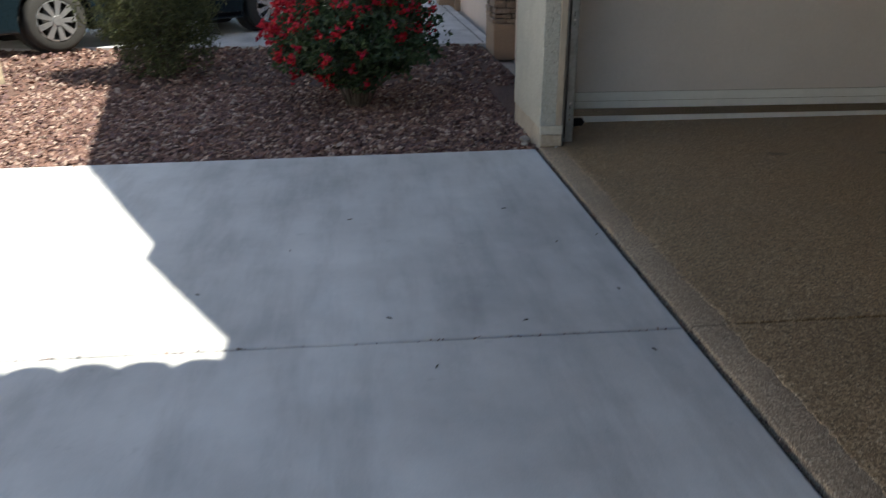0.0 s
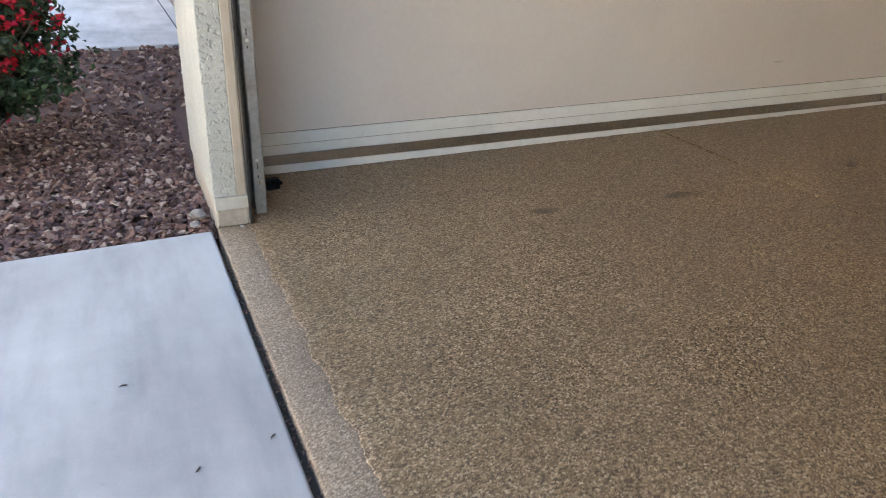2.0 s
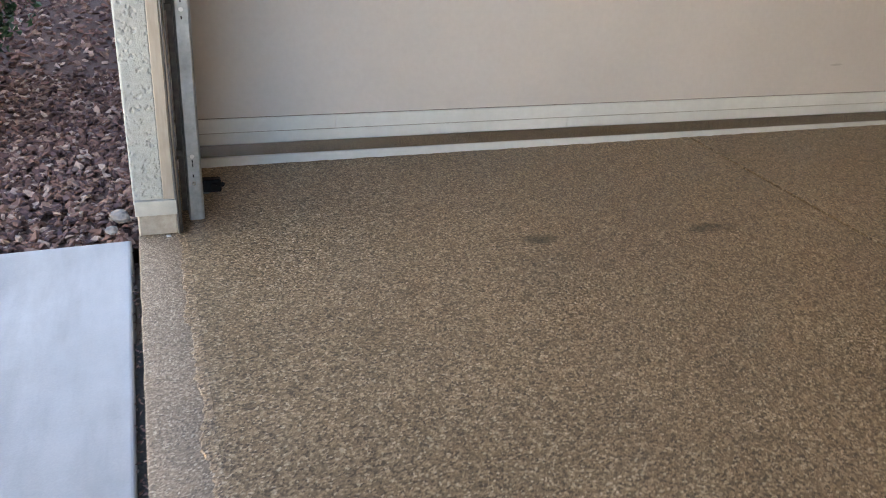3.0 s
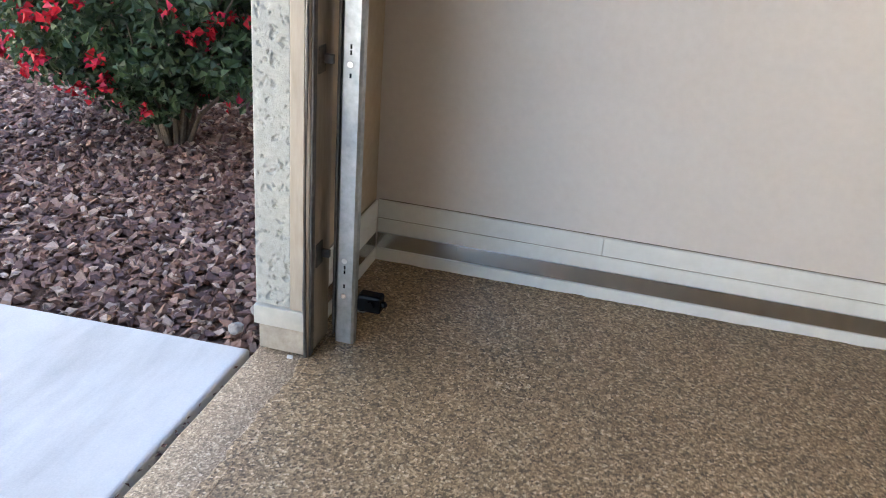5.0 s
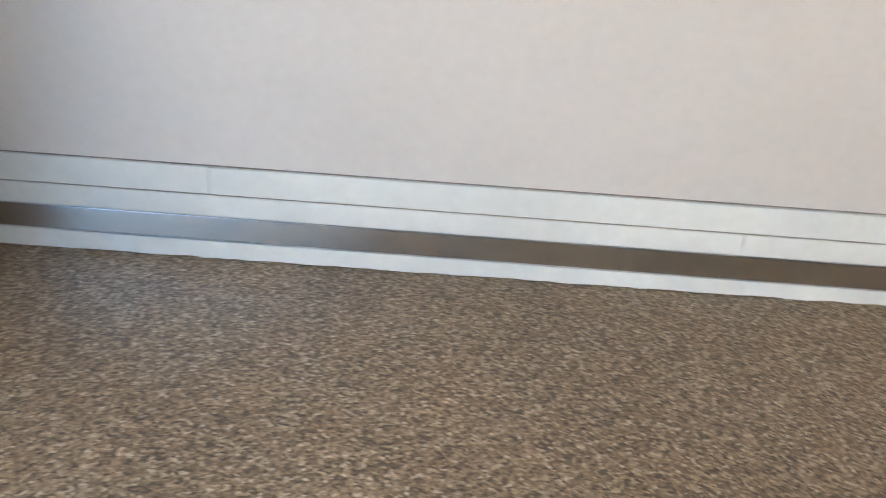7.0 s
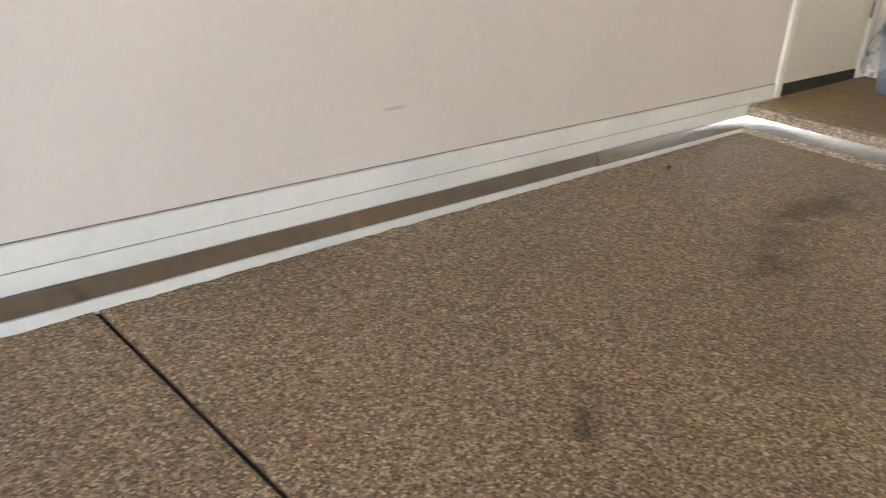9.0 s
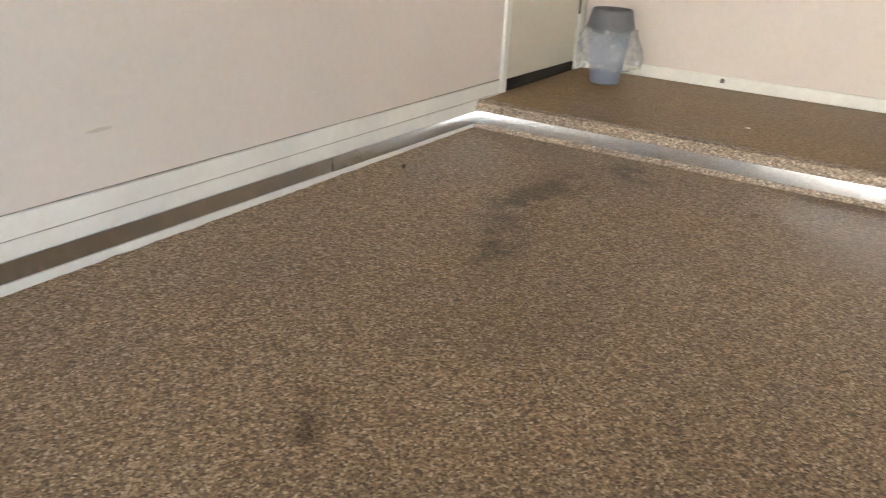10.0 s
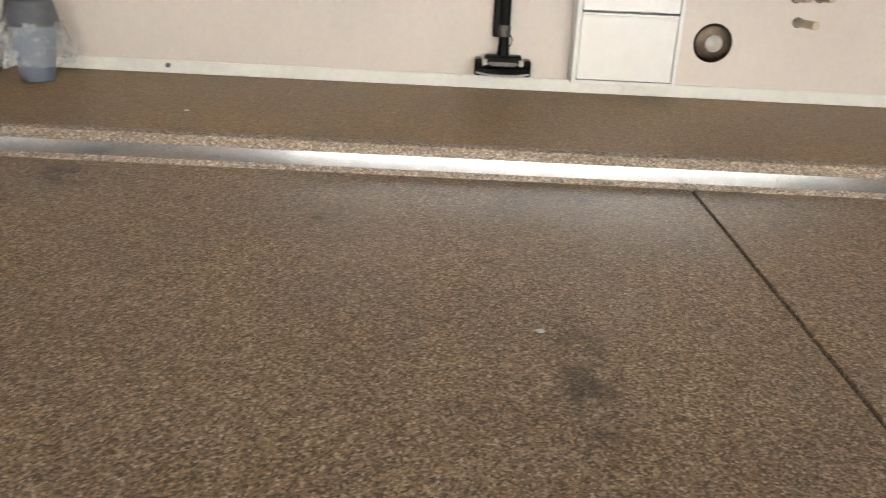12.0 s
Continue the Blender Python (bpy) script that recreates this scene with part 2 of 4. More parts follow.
M_LEAF = by_island("glossy green leaves", [(0.032, 0.06, 0.022), (0.05, 0.085, 0.032), (0.04, 0.072, 0.032), (0.075, 0.115, 0.045), (0.026, 0.048, 0.02)], 0.42, leaf=True)
M_LEAF2 = by_island("grey-green leaves", [(0.075, 0.085, 0.035), (0.11, 0.12, 0.05), (0.085, 0.10, 0.042), (0.16, 0.165, 0.065), (0.055, 0.062, 0.028)], 0.6, leaf=True)
M_FLOWER = by_island("crimson bracts", [(0.42, 0.008, 0.018), (0.52, 0.012, 0.028), (0.34, 0.006, 0.018), (0.48, 0.012, 0.06), (0.58, 0.02, 0.04)], 0.55, leaf=True)
M_BARK = surface("grey-brown bark", (0.06, 0.042, 0.03), (0.13, 0.10, 0.07), 60, 0.9, relief=0.7, rscale=70, dist=0.006)
M_TRUNK = surface("pale smooth bark", (0.36, 0.29, 0.2), (0.5, 0.42, 0.3), 20, 0.85, relief=0.5, rscale=40, dist=0.005)
M_STONE = surface("stacked brown ledgestone", (0.20, 0.13, 0.09), (0.36, 0.26, 0.19), 18, 0.85, relief=0.6, rscale=60, dist=0.008, vary=0.3)
M_PINK = surface("pink-beige stucco", (0.55, 0.45, 0.40), (0.62, 0.52, 0.46), 80, 0.9, relief=0.5, rscale=160, dist=0.003, blotch=0.1)
M_BOUNCE = surface("cream bounce surface", (0.68, 0.62, 0.54), (0.74, 0.68, 0.60), 40, 0.9, relief=0.3)
M_BROWN = surface("brown stucco", (0.30, 0.20, 0.135), (0.36, 0.25, 0.17), 70, 0.9, relief=0.5, rscale=140, dist=0.003)
M_TILE = surface("clay roof tile", (0.36, 0.20, 0.13), (0.48, 0.30, 0.2), 30, 0.85, relief=0.4)
M_PAINT = surface("dark teal car paint", (0.008, 0.016, 0.022), (0.012, 0.022, 0.03), 30, 0.16, 0.2, relief=0.0, blotch=0.1)
M_TYRE = surface("tyre rubber", (0.02, 0.019, 0.018), (0.04, 0.037, 0.034), 90, 0.8, relief=0.3)
M_ALLOY = surface("silver alloy", (0.55, 0.55, 0.56), (0.66, 0.66, 0.67), 30, 0.3, 0.85, relief=0.02, blotch=0.1)
M_FARSOIL = surface("pale desert ground", (0.40, 0.34, 0.28), (0.50, 0.43, 0.36), 8, 0.95, relief=0.3, blotch=0.2, bscale=0.3)
M_PEBBLE = surface("grey stone", (0.24, 0.21, 0.19), (0.36, 0.32, 0.29), 40, 0.85, relief=0.4)
M_TWIG = surface("dry leaf litter", (0.05, 0.035, 0.02), (0.12, 0.08, 0.045), 90, 0.9, relief=0.2)
M_SCUFF = surface("rubbed paint", (0.61, 0.56, 0.52), (0.68, 0.63, 0.595), 60, 0.5, relief=0.1)
M_SPECK = surface("white paint speck", (0.75, 0.75, 0.72), (0.82, 0.82, 0.8), 60, 0.6, relief=0.2)


def glass_like(name, colour, rough, alpha=None):
    m, nt, b = fresh(name)
    b.inputs["Base Color"].default_value = (*colour, 1)
    b.inputs["Roughness"].default_value = rough
    if alpha is not None:
        n = tex_noise(nt, 26, 4)
        r = ramp(nt, [(0.35, grey(alpha - 0.1)), (0.72, grey(alpha + 0.2))])
        nt.links.new(n.outputs[0], r.inputs[0])
        nt.links.new(r.outputs[0], b.inputs["Alpha"])
        bump(nt, b, n.outputs[0], 0.6, 0.01)
    return m


M_BAG = glass_like("clear plastic bag", (0.62, 0.67, 0.74), 0.3, 0.25)
M_GLASS = glass_like("tinted car glass", (0.01, 0.012, 0.014), 0.06)


# ---- mesh helpers ----
def mesh_ob(name, bm, material, smooth=False):
    me = bpy.data.meshes.new(name)
    bm.to_mesh(me)
    bm.free()
    me.materials.append(material)
    if smooth:
        me.polygons.foreach_set("use_smooth", [True] * len(me.polygons))
    return new(name, me)


def part(name, bm, material, parent, label="", smooth=False):
    ob = mesh_ob(name, bm, material, smooth)
    ob.parent = parent
    return tagged(ob, label)


def thing(name, label, category, at=(0, 0, 0), turn=0.0, group="", kind=""):
    ob = new(name)
    ob.matrix_world = pose(*at, 0, 0, turn)
    bpy.context.view_layer.update()
    return tagged(ob, label, category, group, kind)


def setting(name, bm, material, label="", smooth=False):
    return tagged(mesh_ob(name, bm, material, smooth), label, kind="structure")


def block(a, b, bevel=0.0, bm=None, seg=1):
    bm = bm or bmesh.new()
    got = bmesh.ops.create_cube(bm, size=1)["verts"]
    for v in got:
        v.co = [a[i] + (v.co[i] + 0.5) * (b[i] - a[i]) for i in range(3)]
    if bevel:
        edges = list({e for v in got for e in v.link_edges})
        bmesh.ops.bevel(bm, geom=edges, offset=bevel, segments=seg, profile=0.5, affect="EDGES")
    return bm


def prism(outline, depth, axis=2, start=0.0, bm=None):
    """Outline in the two other axes, extruded along axis."""
    bm = bm or bmesh.new()

    def at(p, d):
        c = list(p)
        c.insert(axis, d)
        return c
    lo = [bm.verts.new(at(p, start)) for p in outline]
    hi = [bm.verts.new(at(p, start + depth)) for p in outline]
    n = len(outline)
    bm.faces.new(lo)
    bm.faces.new(hi[::-1])
    for i in range(n):
        bm.faces.new((lo[i], hi[i], hi[(i + 1) % n], lo[(i + 1) % n]))
    bmesh.ops.recalc_face_normals(bm, faces=bm.faces)
    return bm


def lathe(profile, seg=32, bm=None, axis="z", at=(0, 0, 0), wob=None, caps=True):
    """Rings of (radius, height) turned about an axis."""
    bm = bm or bmesh.new()
    rings = []
    for r, h in profile:
        ring = []
        for i in range(seg):
            a = 2 * math.pi * i / seg
            rr = max(r, 1e-4) * (wob(a, h) if wob else 1)
            p = (rr * math.cos(a), rr * math.sin(a), h)
            if axis == "x":
                p = (p[2], p[0], p[1])
            if axis == "y":
                p = (p[1], p[2], p[0])
            ring.append(bm.verts.new([p[k] + at[k] for k in range(3)]))
        rings.append(ring)
    for a, b in zip(rings, rings[1:]):
        for i in range(seg):
            bm.faces.new((a[i], a[(i + 1) % seg], b[(i + 1) % seg], b[i]))
    if caps:
        bm.faces.new(rings[0][::-1])
        bm.faces.new(rings[-1])
    bmesh.ops.recalc_face_normals(bm, faces=bm.faces)
    return bm


def tube(points, radius, seg=8, bm=None):
    """A round bar along points; radius a number or one per point."""
    bm = bm or bmesh.new()
    pts = [Vector(p) for p in points]
    rad = radius if isinstance(radius, (list, tuple)) else [radius] * len(pts)
    rings = []
    for i, p in enumerate(pts):
        d = (pts[min(i + 1, len(pts) - 1)] - pts[max(i - 1, 0)]).normalized()
        q = d.to_track_quat("Z", "Y")
        rings.append([bm.verts.new(p + q @ Vector((rad[i] * math.cos(2 * math.pi * k / seg), rad[i] * math.sin(2 * math.pi * k / seg), 0))) for k in range(seg)])
    for a, b in zip(rings, rings[1:]):
        for k in range(seg):
            bm.faces.new((a[k], a[(k + 1) % seg], b[(k + 1) % seg], b[k]))
    bm.faces.new(rings[0][::-1])
    bm.faces.new(rings[-1])
    return bm


# ---- plan ----
WALL_Y = 0.745      # drywall of the side wall
BOARD_Y = 0.732     # face of the boards along it
FRONT_X = 0.168     # boards on the front wall's inner side
STEP_X, STEP_Z = 6.003, 0.158
RISE = 0.0052       # the coated floor climbs towards the back
LIFT = 0.034        # by this much at the step
BACK_Z = 0.172      # raised floor at the back wall
OX, OY = 0.033, 0.065   # corner of the opening
BACK_X = 7.275
JOINT_X, JOINT_Y = 2.974, -2.70
FAR_Y = -5.6        # opposite jamb of the garage opening


def apron_y(x):
    return 0.045 + 0.046 * x


# ---- ground ----
def sheet(outline, z):
    bm = bmesh.new()
    bm.faces.new([bm.verts.new((x, y, z)) for x, y in outline])
    bmesh.ops.recalc_face_normals(bm, faces=bm.faces)
    if bm.faces[:][0].normal.z < 0:
        bmesh.ops.reverse_faces(bm, faces=bm.faces)
    return bm


setting("ground", sheet([(-400, -400), (400, -400), (400, 400), (-400, 400)], -0.16), M_FARSOIL, "pale tan desert soil reaching the horizon")

def tilted(bm):
    """Set a level mesh on the climbing floor."""
    for v in bm.verts:
        v.co.z += RISE * v.co.x
    return bm


# ---- garage floor: four coated slabs with tooled joints ----
GAP = 0.007
floor = thing("floor", "brown stone-chip resin garage floor in four slabs with tooled joints", "", kind="structure")
for x0, x1 in ((0.206, JOINT_X - GAP), (JOINT_X + GAP, STEP_X + 0.02)):
    for y0, y1 in ((JOINT_Y + GAP, WALL_Y), (-6.3, JOINT_Y - GAP)):
        part("slab", tilted(block((x0, y0, -0.1), (x1, y1, 0.0), 0.004, seg=2)), M_FLAKE, floor)
part("slab", tilted(block((0.157, OY, -0.1), (0.2055, WALL_Y, 0.0), 0.001)), M_FLAKE, floor)
setting("floor_joint", tilted(block((0.05, -6.3, -0.12), (STEP_X, WALL_Y, -0.012))), M_JOINT, "dark dirt at the bottom of the floor joints")
edge_strip = thing("floor_edge", "bare worn concrete strip along the garage slab edge", "", kind="structure")
bm = bmesh.new()
for y0, y1 in ((JOINT_Y + 0.002, OY - 0.002), (-6.3, JOINT_Y - 0.002)):
    n = 60
    top = []
    for i in range(n + 1):
        y = y0 + (y1 - y0) * i / n
        top.append((0.006 + OX + 0.004 * noise.noise((0, y * 9, 0)), 0.210 + 0.012 * noise.noise((5, y * 5, 0)), y))
    rows = [[bm.verts.new((a, y, -0.1)), bm.verts.new((a - 0.001, y, -0.010)), bm.verts.new((a + 0.007, y, -0.004)), bm.verts.new((b, y, -0.003))] for a, b, y in top]
    for r, s in zip(rows, rows[1:]):
        for k in range(3):
            bm.faces.new((r[k], s[k], s[k + 1], r[k + 1]))
bmesh.ops.recalc_face_normals(bm, faces=bm.faces)
part("slab", bm, M_EDGE, edge_strip, smooth=True)

bm = bmesh.new()
n = 420
rows = []
for i in range(n + 1):
    y = OY - 0.03 - 4.9 * i / n
    x = 0.180 + 0.026 * noise.noise((0, y * 6, 2)) + 0.012 * noise.noise((0, y * 31, 5)) + 0.008 * noise.noise((0, y * 83, 8))
    rows.append([bm.verts.new((x, y, -0.0035)), bm.verts.new((x + 0.004, y, -0.0008)), bm.verts.new((0.214, y, 0.0020)), bm.verts.new((0.218, y, -0.001))])
for a, b in zip(rows, rows[1:]):
    for k in range(3):
        bm.faces.new((a[k], b[k], b[k + 1], a[k + 1]))
bmesh.ops.recalc_face_normals(bm, faces=bm.faces)
part("coating_fringe", bm, M_FLAKE, edge_strip, "ragged edge of the chip coating")

# raised floor at the back, with a rough nosing and a metal strip on its riser
setting("raised_floor", prism([(STEP_X + 0.03, -0.1), (STEP_X + 0.03, STEP_Z), (BACK_X + 0.1, BACK_Z), (BACK_X + 0.1, -0.1)], WALL_Y + 6.3, 1, -6.3), M_FLAKE_STEP, "glossy brown stone-chip raised floor along the back wall")


def rough_bar(length, outline, amp, seed, step=0.03):
    """A bar along y with a ragged outline in x and z."""
    bm = bmesh.new()
    n = int(length / step)
    rings = []
    for i in range(n + 1):
        y = WALL_Y - length * i / n
        rings.append([bm.verts.new((x + amp * noise.noise((x * 40, y * 22, z * 40 + seed)), y, LIFT + z + amp * noise.noise((x * 40 + 7, y * 25, z * 40 + seed)))) for x, z in outline])
    m = len(outline)
    for a, b in zip(rings, rings[1:]):
        for k in range(m):
            bm.faces.new((a[k], a[(k + 1) % m], b[(k + 1) % m], b[k]))
    bmesh.ops.recalc_face_normals(bm, faces=bm.faces)
    return bm


def bowed(ends, z0, z1, face, bow, lean, along):
    """A sheet-metal strip with a shallow rounded face, along x or y."""
    bm = bmesh.new()
    n, m = max(2, int(abs(ends[1] - ends[0]) / 0.12)), 8
    rings = []
    for i in range(n + 1):
        s = ends[0] + (ends[1] - ends[0]) * i / n
        ripple = 0.0007 * noise.noise((s * 2.3, 1.7, 0))
        ring = []
        for k in range(m + 1):
            z = z0 + (z1 - z0) * k / m
            d = face + lean * (z - z0) - bow * math.sin(math.pi * k / m) - ripple
            ring.append(bm.verts.new((d, s, z) if along == "y" else (s, d, z)))
        for z in (z1, z0):
            ring.append(bm.verts.new((face + 0.016, s, z) if along == "y" else (s, face + 0.012, z)))
        rings.append(ring)
    for a, b in zip(rings, rings[1:]):
        for k in range(m + 3):
            bm.faces.new((a[k], a[(k + 1) % (m + 3)], b[(k + 1) % (m + 3)], b[k]))
    bmesh.ops.recalc_face_normals(bm, faces=bm.faces)
    return bm


step = thing("step_riser", "pale stone-chip step edge faced with a brushed metal strip", "", kind="structure")
part("nosing", rough_bar(6.9, [(STEP_X + 0.06, 0.02), (STEP_X + 0.002, 0.06), (STEP_X - 0.001, 0.1), (STEP_X + 0.008, 0.121), (STEP_X + 0.03, 0.128), (STEP_X + 0.06, 0.127)], 0.0022, 3), M_NOSE, step, "pale ragged chip nosing")
part("foot", rough_bar(6.9, [(STEP_X + 0.03, -0.02), (STEP_X - 0.016, -0.01), (STEP_X - 0.012, 0.008), (STEP_X - 0.002, 0.024), (STEP_X + 0.03, 0.03)], 0.003, 9), M_NOSE, step, "pale chip cove at the riser foot")
y, k = BOARD_Y, 0
for cut in (-1.02, -2.05, -3.05, -6.2):
    bm = bowed((y, cut + 0.001), 0.022 + LIFT, 0.081 + LIFT, STEP_X - 0.009, 0.0006, (0.04, 0.065, 0.055, 0.035)[k], "y")
    k += 1
    part("metal_strip", bm, M_BRUSH, step, "brushed aluminium strip")
    y = cut

# ---- driveway ----
drive = thing("driveway", "pale grey concrete driveway slabs with tooled joints", "", kind="structure")


def slab(outline, z):
    bm = prism(outline, 0.14, 2, z - 0.14)
    rim = [e for e in bm.edges if all(v.co.z > z - 0.01 for v in e.verts)]
    bmesh.ops.bevel(bm, geom=rim, offset=0.012, segments=3, profile=0.5, affect="EDGES")
    return bm


def cross_y(x):
    return JOINT_Y + 0.012 + 0.005 * x


DZ = -0.012
for x0, x1 in ((OX - 0.022, -3.0), (-3.012, -6.2), (-6.212, -12.0)):
    for far, near in ((apron_y, cross_y), (cross_y, lambda x: -7.2)):
        g0, g1 = (0.0 if far is apron_y else -0.005), (0.005 if near is cross_y else 0.0)
        part("slab", slab([(x0, far(x0) + g0), (x0, near(x0) + g1), (x1, near(x1) + g1), (x1, far(x1) + g0)], DZ), M_CONC, drive)
setting("driveway_joint", block((-12, -7.2, -0.15), (0.05, -0.66, -0.045)), M_JOINT, "dark dirt filling the driveway joints")

# ---- gravel bed ----
setting("gravel_bed", sheet([(0.3, apron_y(0.3)), (-14, apron_y(-14)), (-14, 5.42), (0.45, 5.42), (0.45, 0.9), (0.3, 0.9)], -0.05), M_SOIL, "reddish brown soil under the crushed stone")


def stones(count, xr, yr, size, seed, keep):
    """Angular crushed stones: squashed eight-cornered lumps, all in one mesh."""
    rng = np.random.default_rng(seed)
    base = np.array([(x, y, z) for z in (-1, 1) for y in (-1, 1) for x in (-1, 1)], float)
    quads = np.array([(0, 2, 3, 1), (4, 5, 7, 6), (0, 1, 5, 4), (2, 6, 7, 3), (0, 4, 6, 2), (1, 3, 7, 5)])
    c = np.stack([rng.uniform(*xr, count), rng.uniform(*yr, count)], 1)
    c = c[[keep(x, y) for x, y in c]]
    n = len(c)
    s = size * rng.uniform(0.45, 1.15, (n, 1, 1)) * np.array([1.1, 0.75, 0.42]) * rng.uniform(0.75, 1.25, (n, 1, 3))
    v = (base * np.where(base[:, 2:] > 0, 0.72, 1.0) + rng.uniform(-0.55, 0.55, (n, 8, 3))) * s * 0.5
    ang = rng.uniform(-1, 1, (n, 3)) * np.array([0.7, 0.7, 3.14])
    rot = np.array([np.array(Euler(a).to_matrix()) for a in ang])
    v = np.einsum("nij,nkj->nki", rot, v)
    z = -0.045 + rng.uniform(0, 0.028, n)
    v += np.concatenate([c, z[:, None]], 1)[:, None, :]
    faces = (quads[None] + 8 * np.arange(n)[:, None, None]).reshape(-1, 4)
    me = bpy.data.meshes.new("crushed_stone")
    me.from_pydata(v.reshape(-1, 3).tolist(), [], faces.tolist())
    me.materials.append(M_ROCK)
    return tagged(new("crushed_stone", me), "loose crushed red-brown landscaping stone", "gravel", kind="stuff")


stones(25500, (-4.2, OX), (-0.3, 2.6), 0.036, 5, lambda x, y: y > apron_y(x) + 0.02)
stones(14500, (-9.0, 0.4), (-0.8, 5.42), 0.046, 6, lambda x, y: (y > 2.6 or x < -4.2) and y > apron_y(x) + 0.02)

# ---- front wall of the house: stucco pier beside the opening ----


def plaster(verts_at, nu, nv, amp):
    """A skip-trowelled sheet: verts_at(u, v, out) gives the place."""
    bm = bmesh.new()
    grid = []
    for j in range(nv + 1):
        row = []
        for i in range(nu + 1):
            u, v = i / nu, j / nv
            p = Vector(verts_at(u, v, 0))
            a = noise.noise(p * 46) + 0.7 * noise.noise(p * 110) + 0.34
            h = min(1, max(0, (a + 0.16) * 4.5))
            if i in (0, nu):
                h *= 0.3
            row.append(bm.verts.new(verts_at(u, v, amp * h)))
        grid.append(row)
    for a, b in zip(grid, grid[1:]):
        for i in range(nu):
            bm.faces.new((a[i], a[i + 1], b[i + 1], b[i]))
    return bm


front = thing("wall_front", "pale rough-trowelled stucco front wall pier on a concrete stem", "", kind="structure")
part("core", block((OX + 0.006, OY - 0.012, 0.148), (OX + 0.150, OY + 0.134, 2.75)), M_STUCCO, front)
part("core", block((OX + 0.006, OY + 0.134, 0.148), (0.150, 1.0, 2.75)), M_STUCCO, front)
part("reveal_stucco", plaster(lambda u, v, o: (OX + 0.002 + 0.106 * u, OY - 0.013 - o, 0.147 + 1.55 * v), 36, 460, 0.0048), M_STUCCO, front, "skip-trowelled stucco", True)
part("front_stucco", plaster(lambda u, v, o: (OX + 0.005 - o, 1.0 - (1.013 - OY) * u, 0.125 + 1.7 * v), 110, 180, 0.006), M_STUCCO, front, "rough stucco", True)
part("stem", block((OX + 0.008, OY - 0.008, -0.1), (OX + 0.15, OY + 0.134, 0.147), 0.004), M_BASE, front, "bare concrete stem")
part("stem", block((OX + 0.008, OY + 0.135, -0.1), (0.150, 0.995, 0.147), 0.004), M_BASE, front, "bare concrete stem")
part("weep_band", block((OX + 0.001, OY + 0.14, 0.122), (OX + 0.02, 1.0, 0.132), 0.002), M_BASE, front)
part("side_return", block((OX + 0.15, 0.90, -0.1), (0.45, 1.0, 2.75)), M_PINK, front)
part("far_pier", block((OX, -6.35, -0.1), (0.15, FAR_Y, 2.75)), M_STUCCO, front)
part("header", block((OX, FAR_Y, 2.40), (0.15, OY - 0.012, 2.75)), M_STUCCO, front)
part("inner_lining", block((0.150, OY + 0.135, -0.1), (0.156, WALL_Y, 2.75)), M_TAN, front, "tan drywall")
part("inner_lining", block((0.150, -6.3, -0.1), (0.156, FAR_Y, 2.75)), M_WALL, front)

jamb = thing("door_jamb", "tan painted timber jamb beside the open garage doorway", "", (OX, OY, 0), kind="structure")
part("face_board", block((0.108, -0.026, 0.146), (0.150, -0.0125, 2.40), 0.003), M_JAMB, jamb)
part("jamb_board", block((0.1505, -0.022, 0.0), (0.163, 0.132, 2.40), 0.002), M_JAMB, jamb)
part("weather_seal", tube([(0.158, -0.029, 0.004), (0.157, -0.03, 0.05), (0.153, -0.029, 0.2), (0.156, -0.029, 0.9), (0.154, -0.029, 2.15)], 0.0055, 8), M_DARKST, jamb, "dark weather seal")
part("stop_strip", block((0.1635, -0.020, 0.004), (0.170, 0.004, 2.15), 0.002), M_DARKST, jamb, "dark rubber stop strip")
part("plinth_block", block((0.002, -0.034, 0.086), (0.156, -0.0085, 0.146), 0.003, seg=2), M_OLDTRIM, jamb, "ivory plinth block")
part("foot_board", block((0.012, -0.022, 0.002), (0.150, -0.0085, 0.085), 0.003), M_BASE, jamb, "bare grey foot board")

# ---- interior walls and ceiling ----
DX0, DX1, DTOP = 6.292, 7.150, 2.16
side = thing("wall_side", "smooth pinkish beige garage side wall", "", kind="structure")
part("panel", block((0.15, WALL_Y, -0.1), (DX0, WALL_Y + 0.12, 2.75)), M_WALL, side)
part("panel", block((DX1, WALL_Y, -0.1), (BACK_X + 0.1, WALL_Y + 0.12, 2.75)), M_WALL, side)
part("panel", block((DX0, WALL_Y, DTOP), (DX1, WALL_Y + 0.12, 2.75)), M_WALL, side)
setting("wall_back", block((BACK_X, -6.3, -0.1), (BACK_X + 0.12, WALL_Y, 2.75)), M_WALL, "smooth pinkish beige garage back wall")
setting("wall_far", block((0.15, -6.42, -0.1), (BACK_X + 0.12, -6.3, 2.75)), M_WALL, "smooth pinkish beige garage wall")
setting("ceiling", block((0.0, -6.42, 2.75), (BACK_X + 0.12, WALL_Y + 0.12, 2.85)), M_CEIL, "plain grey-tan garage ceiling board")


def board(a, b, bevel=0.003):
    return block(a, b, bevel, seg=2)


